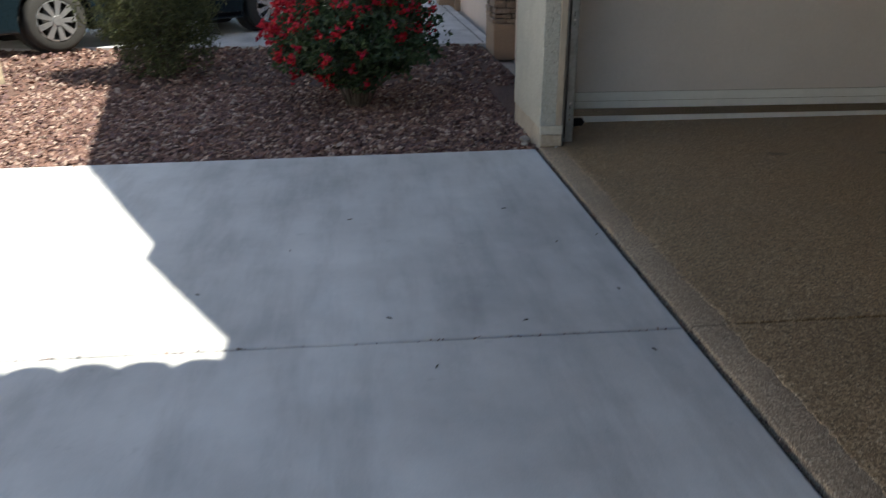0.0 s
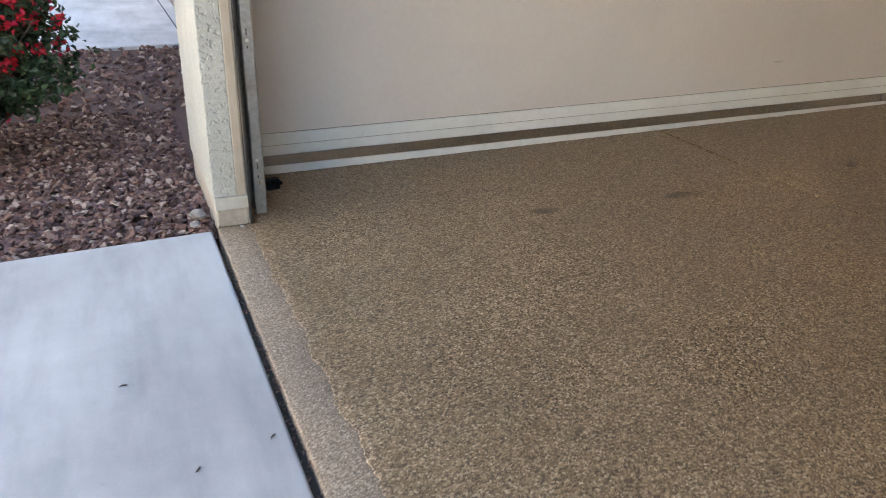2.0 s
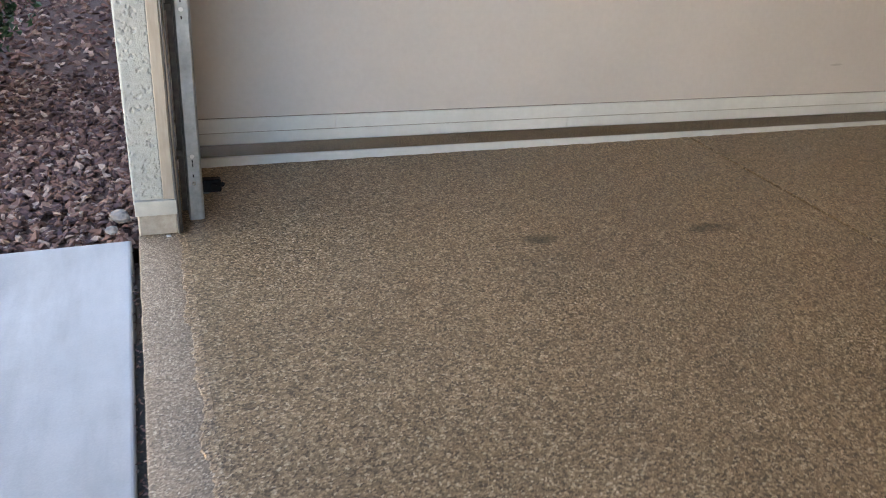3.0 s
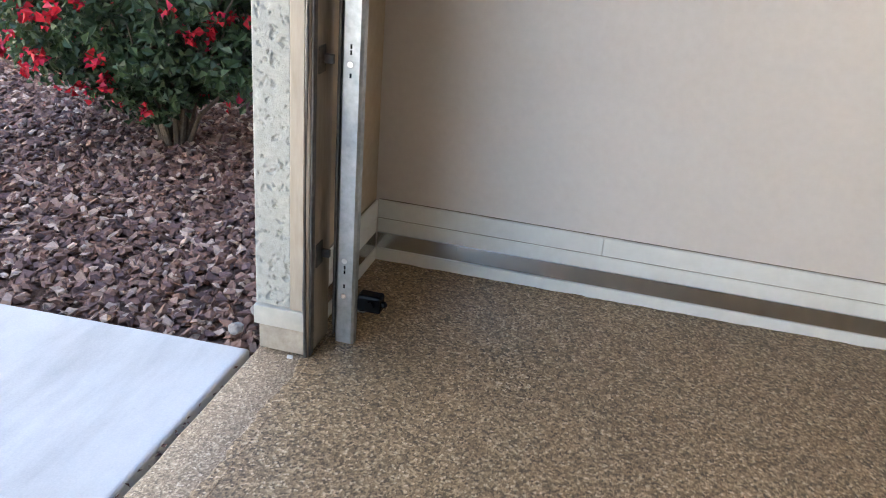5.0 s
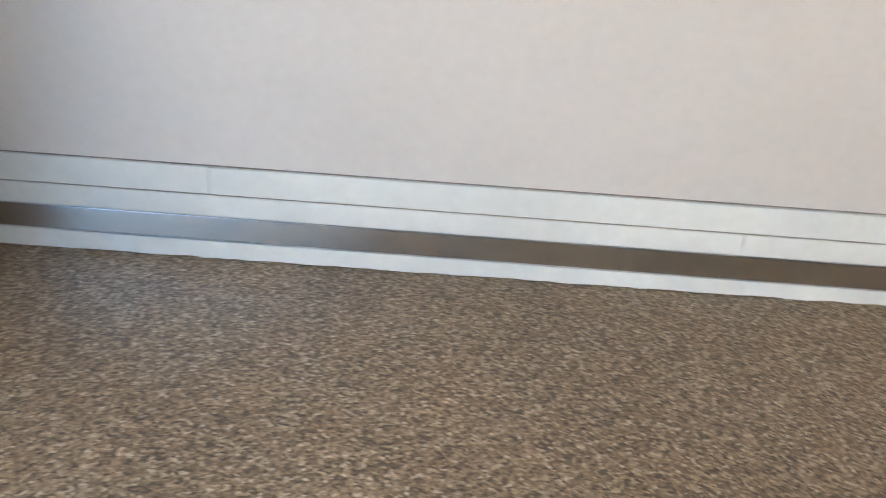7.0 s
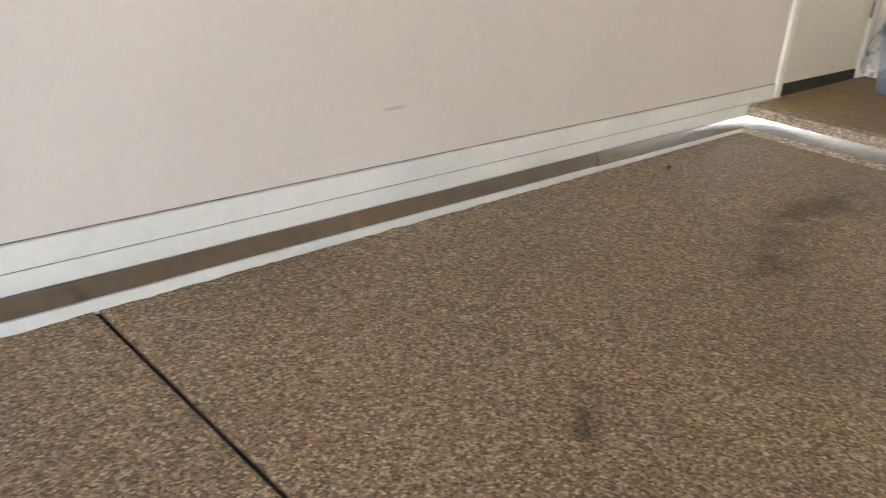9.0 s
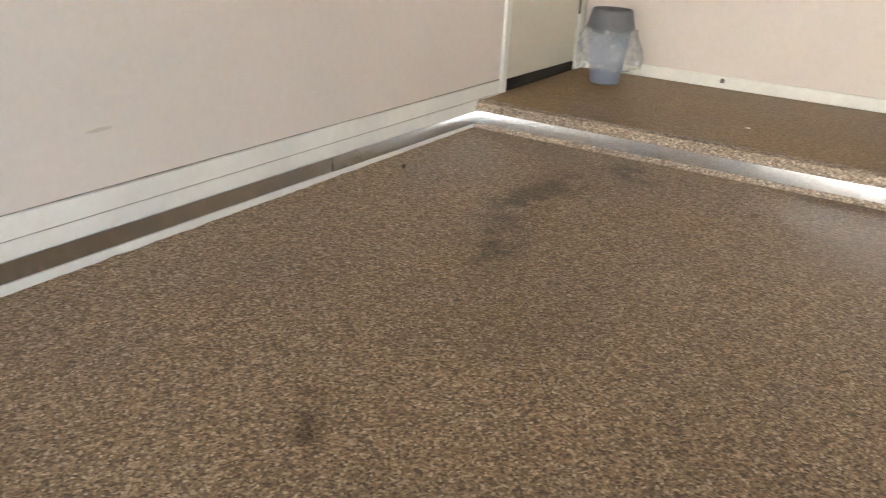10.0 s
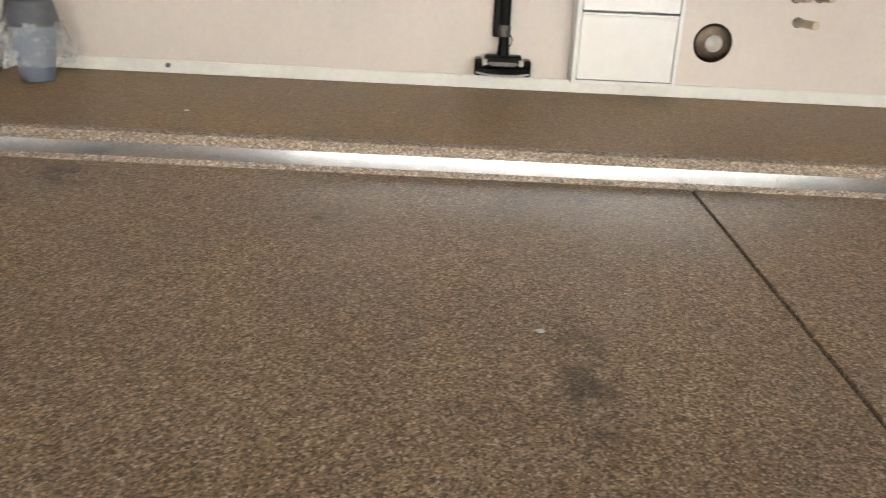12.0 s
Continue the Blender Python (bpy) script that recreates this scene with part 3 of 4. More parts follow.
base = thing("baseboard", "stacked off-white boards over a brushed metal strip along the side wall", "", kind="structure")
END = 6.236
part("upper_board", board((FRONT_X, BOARD_Y, 0.1675), (0.955, WALL_Y, 0.233)), M_TRIM, base)
part("upper_board", board((0.956, BOARD_Y, 0.1675), (END, WALL_Y, 0.2325)), M_TRIM, base)
part("lower_board", board((FRONT_X, BOARD_Y + 0.004, 0.111), (2.19, WALL_Y, 0.1640)), M_TRIM, base)
part("lower_board", board((2.191, BOARD_Y + 0.0035, 0.111), (END - 0.23, WALL_Y, 0.1640)), M_TRIM, base)
part("lower_board", board((END - 0.228, BOARD_Y + 0.0035, 0.126), (END, WALL_Y, 0.1640)), M_TRIM, base)
x = FRONT_X
for cut in (0.46, 2.62, 4.9):
    part("metal_strip", board((x + 0.0005, BOARD_Y + 0.003, 0.052), (cut, WALL_Y, 0.110), 0.001), M_BRUSH, base, "brushed aluminium strip")
    x = cut
part("metal_strip", bowed((4.9005, STEP_X - 0.008), 0.052, 0.110, BOARD_Y - 0.001, 0.001, 0.05, "x"), M_BRUSH, base, "brushed aluminium strip")
bm = bmesh.new()
n = 220
rows = []
for i in range(n + 1):
    x = FRONT_X + (STEP_X - 0.012 - FRONT_X) * i / n
    low = 0.003 + RISE * x + 0.004 * noise.noise((x * 13, 0, 0)) + 0.003 * noise.noise((x * 41, 3, 0))
    rows.append([bm.verts.new(p) for p in ((x, WALL_Y, low), (x, BOARD_Y - 0.001, low), (x, BOARD_Y - 0.001, 0.0505), (x, WALL_Y, 0.0505))])
for a, b in zip(rows, rows[1:]):
    for k in range(3):
        bm.faces.new((a[k], b[k], b[k + 1], a[k + 1]))
bmesh.ops.recalc_face_normals(bm, faces=bm.faces)
part("foot_band", bm, M_TRIM, base, "white band with a ragged lower edge")

part("top_line", block((FRONT_X, WALL_Y - 0.005, 0.2332), (END, WALL_Y, 0.2350)), M_LINE, base, "thin mottled brown line along the top")
part("gap_line", block((FRONT_X, WALL_Y - 0.0085, 0.1646), (END, WALL_Y, 0.1674)), M_LINE, base)

base2 = thing("baseboard_front", "stacked off-white boards over a metal strip on the front wall", "", kind="structure")
Y0 = 0.215
part("upper_board", board((0.156, Y0, 0.1675), (FRONT_X, BOARD_Y, 0.233)), M_TRIM, base2)
part("lower_board", board((0.156, Y0, 0.111), (FRONT_X - 0.002, BOARD_Y, 0.164)), M_TRIM, base2)
part("metal_strip", board((0.156, Y0, 0.052), (FRONT_X - 0.003, BOARD_Y, 0.110), 0.001), M_BRUSH, base2)
part("top_line", block((0.1565, Y0, 0.2332), (0.162, BOARD_Y, 0.2352)), M_LINE, base2)
part("foot_band", board((0.156, Y0, 0.002), (FRONT_X, BOARD_Y, 0.0505)), M_TRIM, base2)

base3 = thing("baseboard_back", "white painted baseboard along the back wall", "", kind="structure")
part("board", board((BACK_X - 0.014, -2.62, BACK_Z + 0.001), (BACK_X, WALL_Y, 0.242)), M_TRIM, base3)
part("board", board((BACK_X - 0.014, -6.3, BACK_Z + 0.001), (BACK_X, -2.621, 0.241)), M_TRIM, base3)
part("board", board((DX1 + 0.055, WALL_Y - 0.013, BACK_Z + 0.001), (BACK_X - 0.014, WALL_Y, 0.242)), M_TRIM, base3)

# ---- side door at the raised end ----
door = thing("door_1", "closed cream flush door with white casing and black sweep", "", kind="structure")
part("casing", block((DX0 - 0.056, WALL_Y - 0.016, STEP_Z + 0.004), (DX0, WALL_Y, DTOP), 0.004, seg=2), M_TRIM, door)
part("casing", block((DX1, WALL_Y - 0.016, BACK_Z + 0.001), (DX1 + 0.054, WALL_Y, DTOP), 0.004, seg=2), M_TRIM, door)
part("casing", block((DX0 - 0.056, WALL_Y - 0.016, DTOP), (DX1 + 0.054, WALL_Y, DTOP + 0.056), 0.004, seg=2), M_TRIM, door)
part("leaf", block((DX0 + 0.003, WALL_Y + 0.004, 0.222), (DX1 - 0.003, WALL_Y + 0.045, DTOP - 0.003), 0.002), M_DOOR, door, "cream painted flush leaf")
part("sweep", block((DX0 + 0.001, WALL_Y - 0.002, STEP_Z + 0.002), (DX1 - 0.001, WALL_Y + 0.05, 0.221), 0.003), M_RUBBER, door, "black threshold and sweep")
part("backing", block((DX0 - 0.05, WALL_Y + 0.121, -0.1), (DX1 + 0.05, WALL_Y + 0.2, DTOP + 0.05)), M_DOOR, door)
hinge = part("hinge", tube([(DX1 - 0.001, WALL_Y - 0.008, 0.495), (DX1 - 0.001, WALL_Y - 0.008, 0.585)], 0.007, 10), M_DARKST, door)
part("knob", lathe([(0.01, 0), (0.012, 0.03), (0.028, 0.045), (0.03, 0.06), (0.0, 0.07)], 20, axis="y", at=(DX0 + 0.07, WALL_Y - 0.066, 1.05)), M_CHROME, door)

# ---- the house above and around (casts the shade on the driveway) ----
gable = [(-6.4, 2.74), (-3.055, 2.803), (-2.645, 3.266), (-2.312, 3.626), (-2.116, 3.636), (-1.194, 4.50), (-0.82, 4.848), (3.19, 6.29), (9.5, 8.42), (9.5, 2.76)]
setting("gable_wall", prism(gable, 0.3, 0, OX - 0.05), M_STUCCO, "stucco gable wall above the garage")
roof = thing("eave_roof", "short clay-tiled eave projecting over the driveway", "", kind="structure")
part("deck", block((-1.02, -6.4, 2.72), (OX - 0.052, -3.24, 2.79)), M_TILE, roof)
for i in range(5):
    bm = lathe([(0.10, 0.0), (0.10, 0.2), (0.092, 0.25), (0.07, 0.29), (0.04, 0.312), (0.0, 0.32)], 14, axis="y", at=(-0.115 - 0.19 * i, -3.49, 2.755))
    part("tile", bm, M_TILE, roof)
# Invented wall, never in view: throws warm sunlight back into the garage.
setting("bounce_wall", block((-14.0, -20, -0.16), (-13.6, 24, 6.2)), M_BOUNCE, "plain cream wall added out of view to bounce sunlight indoors")
setting("house_wall", block((OX + 0.155, WALL_Y + 0.125, -0.16), (0.45, 0.895, 2.75)), M_PINK, "pink-beige stucco wall")
setting("entry_wall", block((0.74, 0.9, -0.16), (0.92, 14.0, 2.86)), M_PINK, "pink-beige stucco entry wall")
setting("house_roof", block((OX + 0.255, -9.0, 2.87), (9.0, 14.5, 3.0)), M_TILE, "clay tile roof over the house")
setting("entry_walk", block((-9.0, 5.43, -0.16), (0.62, 15.5, -0.012), 0.01), M_CONC, "grey concrete entry walk")
part_line = setting("walk_joint", block((0.46, 5.45, -0.02), (0.475, 14.4, -0.0105)), M_JOINT, "dark joint along the entry walk")


# ---- stone entry columns ----
def stone_column(at, w, d, h0, h1, label):
    col = thing("stone_column", label, "column", at)
    part("plinth", block((0, 0, -0.1), (w, d, h0), 0.01), M_BROWN, col, "brown stucco plinth")
    part("core", block((0.03, 0.03, h0), (w - 0.03, d - 0.03, h1)), M_JOINT, col)
    rng = random.Random(4)
    z = h0
    while z < h1 - 0.02:
        hh = rng.uniform(0.05, 0.085)
        for face in range(4):
            long = w if face in (0, 2) else d
            s = 0.0
            while s < long - 0.01:
                e = min(long, s + rng.uniform(0.14, 0.3))
                if long - e < 0.08:
                    e = long
                o = rng.uniform(-0.012, 0.022)
                g = 0.004
                if face == 0:
                    a, b = (s + g, -o, z + g), (e - g, 0.06, z + hh - g)
                elif face == 2:
                    a, b = (s + g, d - 0.06, z + g), (e - g, d + o, z + hh - g)
                elif face == 1:
                    a, b = (w - 0.06, s + g, z + g), (w + o, e - g, z + hh - g)
                else:
                    a, b = (-o, s + g, z + g), (0.06, e - g, z + hh - g)
                part("stone", block(a, b, 0.008), M_STONE, col)
                s = e
        z += hh
    return col


stone_column((0.48, 4.74, -0.03), 0.62, 0.62, 0.33, 1.55, "stacked brown ledgestone entry column on a plinth")
stone_column((0.42, 10.7, -0.03), 0.5, 0.5, 0.33, 1.3, "farther stacked brown ledgestone column by the walk")
post = thing("entry_post", "brown painted post beside the entry walk", "post", (0.60, 9.7, -0.03))
part("shaft", block((0, 0, 0), (0.1, 0.1, 2.6), 0.006), M_BROWN, post)

# ---- plants ----


def leaf_mesh(name, centres, normals, size, aspect, seed, material, parent, label=""):
    """Folded leaves, two faces each, all in one mesh."""
    rng = np.random.default_rng(seed)
    n = len(centres)
    a = rng.normal(size=(n, 3))
    a -= (a * normals).sum(1, keepdims=True) * normals
    a /= np.linalg.norm(a, axis=1, keepdims=True) + 1e-9
    b = np.cross(normals, a)
    L = (size * rng.uniform(0.6, 1.3, n))[:, None]
    W = L * aspect
    base = centres - a * L * 0.5
    tip = centres + a * L * 0.5 - normals * L * 0.18
    up = normals * W * 0.3
    v = np.stack([base, centres + b * W * 0.5 + up, tip, centres - b * W * 0.5 + up], 1).reshape(-1, 3)
    f = np.stack([np.stack([np.array([0, 1, 2]) + 4 * i, np.array([0, 2, 3]) + 4 * i]) for i in range(n)]).reshape(-1, 3)
    me = bpy.data.meshes.new(name)
    me.from_pydata(v.tolist(), [], f.tolist())
    me.materials.append(material)
    ob = new(name, me)
    ob.parent = parent
    return tagged(ob, label)


def crown_points(n, radii, centre, seed, hollow=0.55, lumps=3.0, amp=0.28):
    rng = np.random.default_rng(seed)
    d = rng.normal(size=(n, 3))
    d /= np.linalg.norm(d, axis=1, keepdims=True)
    r = hollow + (1 - hollow) * rng.uniform(0, 1, n) ** 0.5
    lump = np.array([1 + amp * noise.noise(Vector(k) * lumps + Vector((seed, 0, 0))) + 0.12 * noise.noise(Vector(k) * 9) for k in d])
    p = d * (r * lump)[:, None] * np.array(radii) + np.array(centre)
    nrm = d + 0.9 * rng.normal(size=(n, 3)) + np.array([0, 0, 0.35])
    nrm /= np.linalg.norm(nrm, axis=1, keepdims=True)
    return p, nrm, d


def stems(count, reach, height, seed, thick):
    rng = random.Random(seed)
    bm = bmesh.new()
    for i in range(count):
        a = rng.uniform(0, 2 * math.pi)
        r = reach * rng.uniform(0.3, 1.0)
        h = height * rng.uniform(0.55, 1.0)
        k = rng.uniform(-0.1, 0.1)
        pts = [(0.05 * math.cos(a), 0.05 * math.sin(a), -0.06), (0.25 * r * math.cos(a), 0.25 * r * math.sin(a), 0.3 * h), (0.6 * r * math.cos(a + k), 0.6 * r * math.sin(a + k), 0.65 * h), (r * math.cos(a + 2 * k), r * math.sin(a + 2 * k), h)]
        tube(pts, [thick, thick * 0.8, thick * 0.5, thick * 0.2], 6, bm)
    return bm


def vase(p):
    """Draw the lower part in towards the stems, and lift it off the ground."""
    q = p.copy()
    q[:, :2] *= np.clip(0.60 + 0.75 * p[:, 2:], 0.5, 1.0)
    q[:, 2] = np.where(p[:, 2] < 0.5, 0.05 + p[:, 2] * 0.90, p[:, 2])
    return q


def flower_bush(at):
    bush = thing("flowering_bush", "dense green bougainvillea bush covered in crimson blooms", "bush", at)
    part("stem", stems(26, 0.7, 0.95, 2, 0.014), M_BARK, bush, "woody grey-brown stems")
    low = ((0.66, 0.66, 0.40), (-0.02, 0.0, 0.56))
    top = ((0.44, 0.48, 0.40), (0.16, 0.22, 0.98))
    p, nrm, d = crown_points(10500, *low, 3, 0.5, 3.0, 0.5)
    p2, nrm2, d2 = crown_points(5500, *top, 5, 0.45, 3.0, 0.5)
    p, p2 = vase(p), vase(p2)
    leaf_mesh("foliage", np.concatenate([p, p2]), np.concatenate([nrm, nrm2]), 0.05, 0.62, 4, M_LEAF, bush)
    rng = np.random.default_rng(8)
    got = []
    for (r, c), n, seed in ((low, 800, 3), (top, 420, 5)):
        p, nrm, d = crown_points(n, [k * 1.04 for k in r], c, seed, 0.95, 3.0, 0.5)
        want = 0.10 + 0.5 * np.clip(d[:, 2], 0, 1) + 0.45 * np.clip(-d[:, 0], 0, 1)
        got.append(p[rng.uniform(0, 1, len(p)) < want * 0.8])
    p = vase(np.concatenate(got))
    c = np.repeat(p, 11, 0)
    c = c + rng.normal(size=c.shape) * 0.020
    q = rng.normal(size=c.shape) + np.array([0, 0, 0.5])
    q /= np.linalg.norm(q, axis=1, keepdims=True)
    leaf_mesh("blossom", c, q, 0.042, 0.8, 9, M_FLOWER, bush, "crimson papery blooms")
    return bush


def grey_shrub(at, radii, seed):
    shrub = thing("desert_shrub", "fine-leaved grey-green desert shrub on gravel", "shrub", at)
    part("stem", stems(30, radii[0] * 0.85, radii[2] * 1.5, seed, 0.012), M_BARK, shrub, "thin woody stems")
    p, nrm, d = crown_points(15000, radii, (0, 0, radii[2] * 1.02), seed, 0.35, 2.4, 0.4)
    leaf_mesh("foliage", p, nrm, 0.065, 0.2, seed + 1, M_LEAF2, shrub)
    return shrub


flower_bush((-1.19, 1.68, -0.03))
grey_shrub((-3.146, 3.40, -0.03), (0.62, 0.6, 0.72), 11)

tree = thing("tree", "young tree with a pale smooth trunk on the gravel", "tree", (-4.64, 2.99, -0.05))
part("trunk", tube([(0, 0, -0.05), (0.005, 0, 0.1), (0.03, 0.01, 0.7), (0.0, 0.03, 1.4), (0.06, 0.05, 2.2), (0.02, 0.1, 3.0)], [0.105, 0.085, 0.075, 0.068, 0.055, 0.03], 14), M_TRUNK, tree, smooth=True)
bm = bmesh.new()
for i in range(7):
    a = i * 2.4
    tube([(0.03, 0.05, 1.7 + 0.15 * i), (0.5 * math.cos(a), 0.5 * math.sin(a), 2.3 + 0.15 * i), (0.95 * math.cos(a + 0.2), 0.95 * math.sin(a + 0.2), 2.7 + 0.15 * i)], [0.035, 0.02, 0.008], 7, bm)
part("limb", bm, M_TRUNK, tree)
p, nrm, d = crown_points(5000, (1.15, 1.1, 0.8), (0, 0.1, 3.1), 21, 0.3, 2.5, 0.45)
leaf_mesh("crown", p, nrm, 0.07, 0.4, 22, M_LEAF2, tree)

# ---- parked car ----


def wheel(parent, x, y, out):
    w = part("wheel", lathe([(0.235, -0.10), (0.32, -0.105), (0.352, -0.085), (0.36, -0.04), (0.36, 0.04), (0.352, 0.085), (0.32, 0.105), (0.235, 0.10)], 40, axis="y", at=(x, y, 0.36), caps=False), M_TYRE, parent, "black tyre", True)
    part("rim", lathe([(0.237, -0.1), (0.24, 0.0), (0.237, 0.1)], 40, axis="y", at=(x, y, 0.36), caps=False), M_DARKST, w, "dark wheel barrel")
    part("brake_disc", lathe([(0.15, -0.01), (0.15, 0.01)], 28, axis="y", at=(x, y, 0.36)), M_DARKST, w)
    for k in range(9):
        a = 2 * math.pi * k / 9
        bm = prism([(0.04, -0.02), (0.225, -0.036), (0.232, 0.036), (0.04, 0.02)], 0.02, 2, -0.01)
        bmesh.ops.transform(bm, matrix=Matrix.Translation((x, y + out * 0.100, 0.36)) @ Matrix.Rotation(-a, 4, "Y") @ Matrix.Rotation(math.pi / 2, 4, "X"), verts=bm.verts)
        part("spoke", bm, M_ALLOY, w, "silver alloy spoke")
    part("lip", lathe([(0.222, 0.0), (0.238, 0.002), (0.24, 0.012), (0.226, 0.014), (0.218, 0.004)], 40, axis="y", at=(x, y + out * 0.099, 0.36), caps=False), M_ALLOY, w)
    part("hub", lathe([(0.055, -0.012), (0.06, 0.0), (0.05, 0.012)], 20, axis="y", at=(x, y + out * 0.106, 0.36)), M_ALLOY, w)


def parked_car(at, turn):
    car = thing("parked_car", "dark teal parked car with silver alloy wheels", "car", at, turn)
    WB = 1.48

    def arch(cx):
        return [(cx - 0.43 * math.cos(math.pi * k / 10), 0.36 + 0.43 * math.sin(math.pi * k / 10)) for k in range(11)]
    low = [(-2.35, 0.3), (-2.3, 0.24)] + [(-WB - 0.42, 0.24)] + arch(-WB) + [(-WB + 0.44, 0.22), (WB - 0.44, 0.22)] + arch(WB) + [(WB + 0.44, 0.26), (2.3, 0.3), (2.42, 0.5), (2.38, 0.86), (2.0, 1.02), (1.1, 1.08), (-2.1, 1.1), (-2.36, 0.95), (-2.4, 0.6)]
    bm = prism(low, 1.84, 1, -0.92)
    rim = [e for e in bm.edges if abs(e.verts[0].co.y - e.verts[1].co.y) < 1e-6]
    bmesh.ops.bevel(bm, geom=rim, offset=0.05, segments=3, profile=0.6, affect="EDGES")
    part("body", bm, M_PAINT, car, "dark teal body")
    part("cabin", prism([(-2.05, 1.1), (1.05, 1.09), (0.3, 1.52), (-0.3, 1.6), (-1.6, 1.58), (-1.95, 1.45)], 1.6, 1, -0.80), M_PAINT, car)
    for s in (-1, 1):
        part("window", prism([(-1.8, 1.14), (-0.5, 1.13), (-0.5, 1.52), (-1.55, 1.51)], 0.012, 1, s * 0.803 - 0.006), M_GLASS, car)
        part("window", prism([(-0.42, 1.13), (0.85, 1.13), (0.26, 1.47), (-0.42, 1.52)], 0.012, 1, s * 0.803 - 0.006), M_GLASS, car)
        part("sill_trim", block((-1.0, s * 0.92 - 0.015, 0.25), (1.0, s * 0.92 + 0.015, 0.31), 0.01), M_BLACK, car)
        part("door_handle", block((-0.35, s * 0.925 - 0.02, 0.88), (-0.15, s * 0.925 + 0.02, 0.91), 0.008), M_CHROME, car)
        part("headlight", block((2.12, s * 0.75 - 0.12, 0.72), (2.4, s * 0.75 + 0.12, 0.86), 0.03), M_CHROME, car)
        for cx in (-WB, WB):
            wheel(car, cx, s * 0.82, s)
            part("wheel_well", lathe([(0.42, -0.1), (0.42, 0.1)], 24, axis="y", at=(cx, s * 0.66, 0.38)), M_RUBBER, car)
    return car


A, B = Vector((-4.76, 5.09)), Vector((-2.34, 7.02))
u = (B - A).normalized()
mid = (A + B) / 2 + 0.82 * Vector((-u.y, u.x))
parked_car((mid.x, mid.y, -0.012), math.degrees(math.atan2(u.y, u.x)))

# ---- small things by the opening ----


def lump(radius, squash, seed):
    bm = bmesh.new()
    bmesh.ops.create_icosphere(bm, subdivisions=2, radius=radius)
    for v in bm.verts:
        v.co *= 1 + 0.35 * noise.noise(v.co * (1.2 / radius) + Vector((seed, 0, 0)))
        v.co.z *= squash
    return bm


for i, (x, y, r) in enumerate(((-0.06, 0.16, 0.040), (-0.09, 0.03, 0.024))):
    t = thing("loose_stone", "pale grey loose stone resting beside the pier", "stone", (x + OX, y + OY, 0.012), 40 * i, "stones beside the pier")
    part("stone", lump(r, 0.65, i), M_PEBBLE, t)

track = thing("door_track", "upright galvanised garage door track with bolts and slots", "track", (0.267, 0.172, 0.002))
part("channel", prism([(-0.032, 0.018), (-0.032, -0.016), (-0.026, -0.022), (0.018, -0.022), (0.026, -0.016), (0.028, 0.002), (0.024, 0.002), (0.022, -0.013), (0.016, -0.018), (-0.024, -0.018), (-0.028, -0.014), (-0.028, 0.018)], 2.15, 2, 0.002), M_ZINC, track)
part("flag_angle", prism([(-0.056, 0.02), (-0.032, 0.02), (-0.032, -0.03), (-0.035, -0.03), (-0.035, 0.017), (-0.056, 0.017)], 2.1, 2, 0.03), M_DARKST, track, "dark mounting angle")
part("foot", block((0.004, -0.021, 0.0), (0.012, 0.02, 0.10), 0.001), M_ZINC, track)
for z in (0.16, 0.272, 0.83, 1.45):
    part("bolt", lathe([(0.008, -0.0015), (0.0085, 0.0), (0.006, 0.004), (0.0, 0.005)], 12, axis="y", at=(-0.006, -0.026, z)), M_CHROME, track)
for z in (0.19, 0.235, 0.25, 0.80, 0.86, 0.875):
    part("slot", block((-0.0085, -0.0228, z - 0.006), (-0.0035, -0.0215, z + 0.006)), M_BLACK, track)
for z in (0.30, 0.845):
    b = thing("jamb_bracket", "small dark steel bracket screwed to the timber jamb", "bracket", (OX + 0.163, OY + 0.045, z), 0, "jamb brackets")
    part("plate", block((0, -0.02, -0.035), (0.004, 0.025, 0.035), 0.001), M_DARKST, b)
    part("lug", block((0.004, 0.008, -0.012), (0.03, 0.02, 0.012), 0.002), M_DARKST, b)

eye = thing("door_sensor", "black safety sensor on a bracket near the floor", "sensor", (0.307, 0.182, 0.135))
part("bracket", block((-0.03, -0.012, -0.03), (0.012, -0.008, 0.012), 0.001), M_DARKST, eye)
part("housing", block((-0.012, -0.016, -0.026), (0.06, 0.03, 0.028), 0.008, seg=2), M_BLACK, eye, "black plastic housing")
part("lens", lathe([(0.013, -0.012), (0.014, 0.0), (0.009, 0.003)], 16, axis="y", at=(0.03, -0.018, 0.004)), M_GLOSSBLK, eye)
part("wing_nut", lathe([(0.008, -0.02), (0.01, 0.0), (0.004, 0.006)], 10, axis="x", at=(0.068, 0.005, 0.0)), M_BLACK, eye)
wire = thing("sensor_wire", "thin pale wire running from the sensor to the wall", "wire")
part("strand", tube([(0.305, 0.20, 0.14), (0.235, 0.30, 0.085), (0.185, 0.43, 0.055), (0.173, 0.455, 0.10), (0.171, 0.477, 0.18), (0.171, 0.485, 0.238), (0.158, 0.487, 0.25)], 0.0016, 6), M_PLATE, wire)

plate = thing("wall_plate", "ivory wall plate with a single cable jack", "wall plate", (0.156, 0.365, 0.470))
part("cover", block((0, -0.037, -0.057), (0.006, 0.037, 0.057), 0.003, seg=2), M_PLATE, plate)
part("jack", lathe([(0.008, 0.0), (0.008, 0.004), (0.005, 0.009)], 14, axis="x", at=(0.005, 0.0, -0.004)), M_BLACK, plate)
for z in (-0.042, 0.042):
    part("screw", lathe([(0.004, 0.0), (0.003, 0.0015)], 10, axis="x", at=(0.006, 0, z)), M_ZINC, plate)

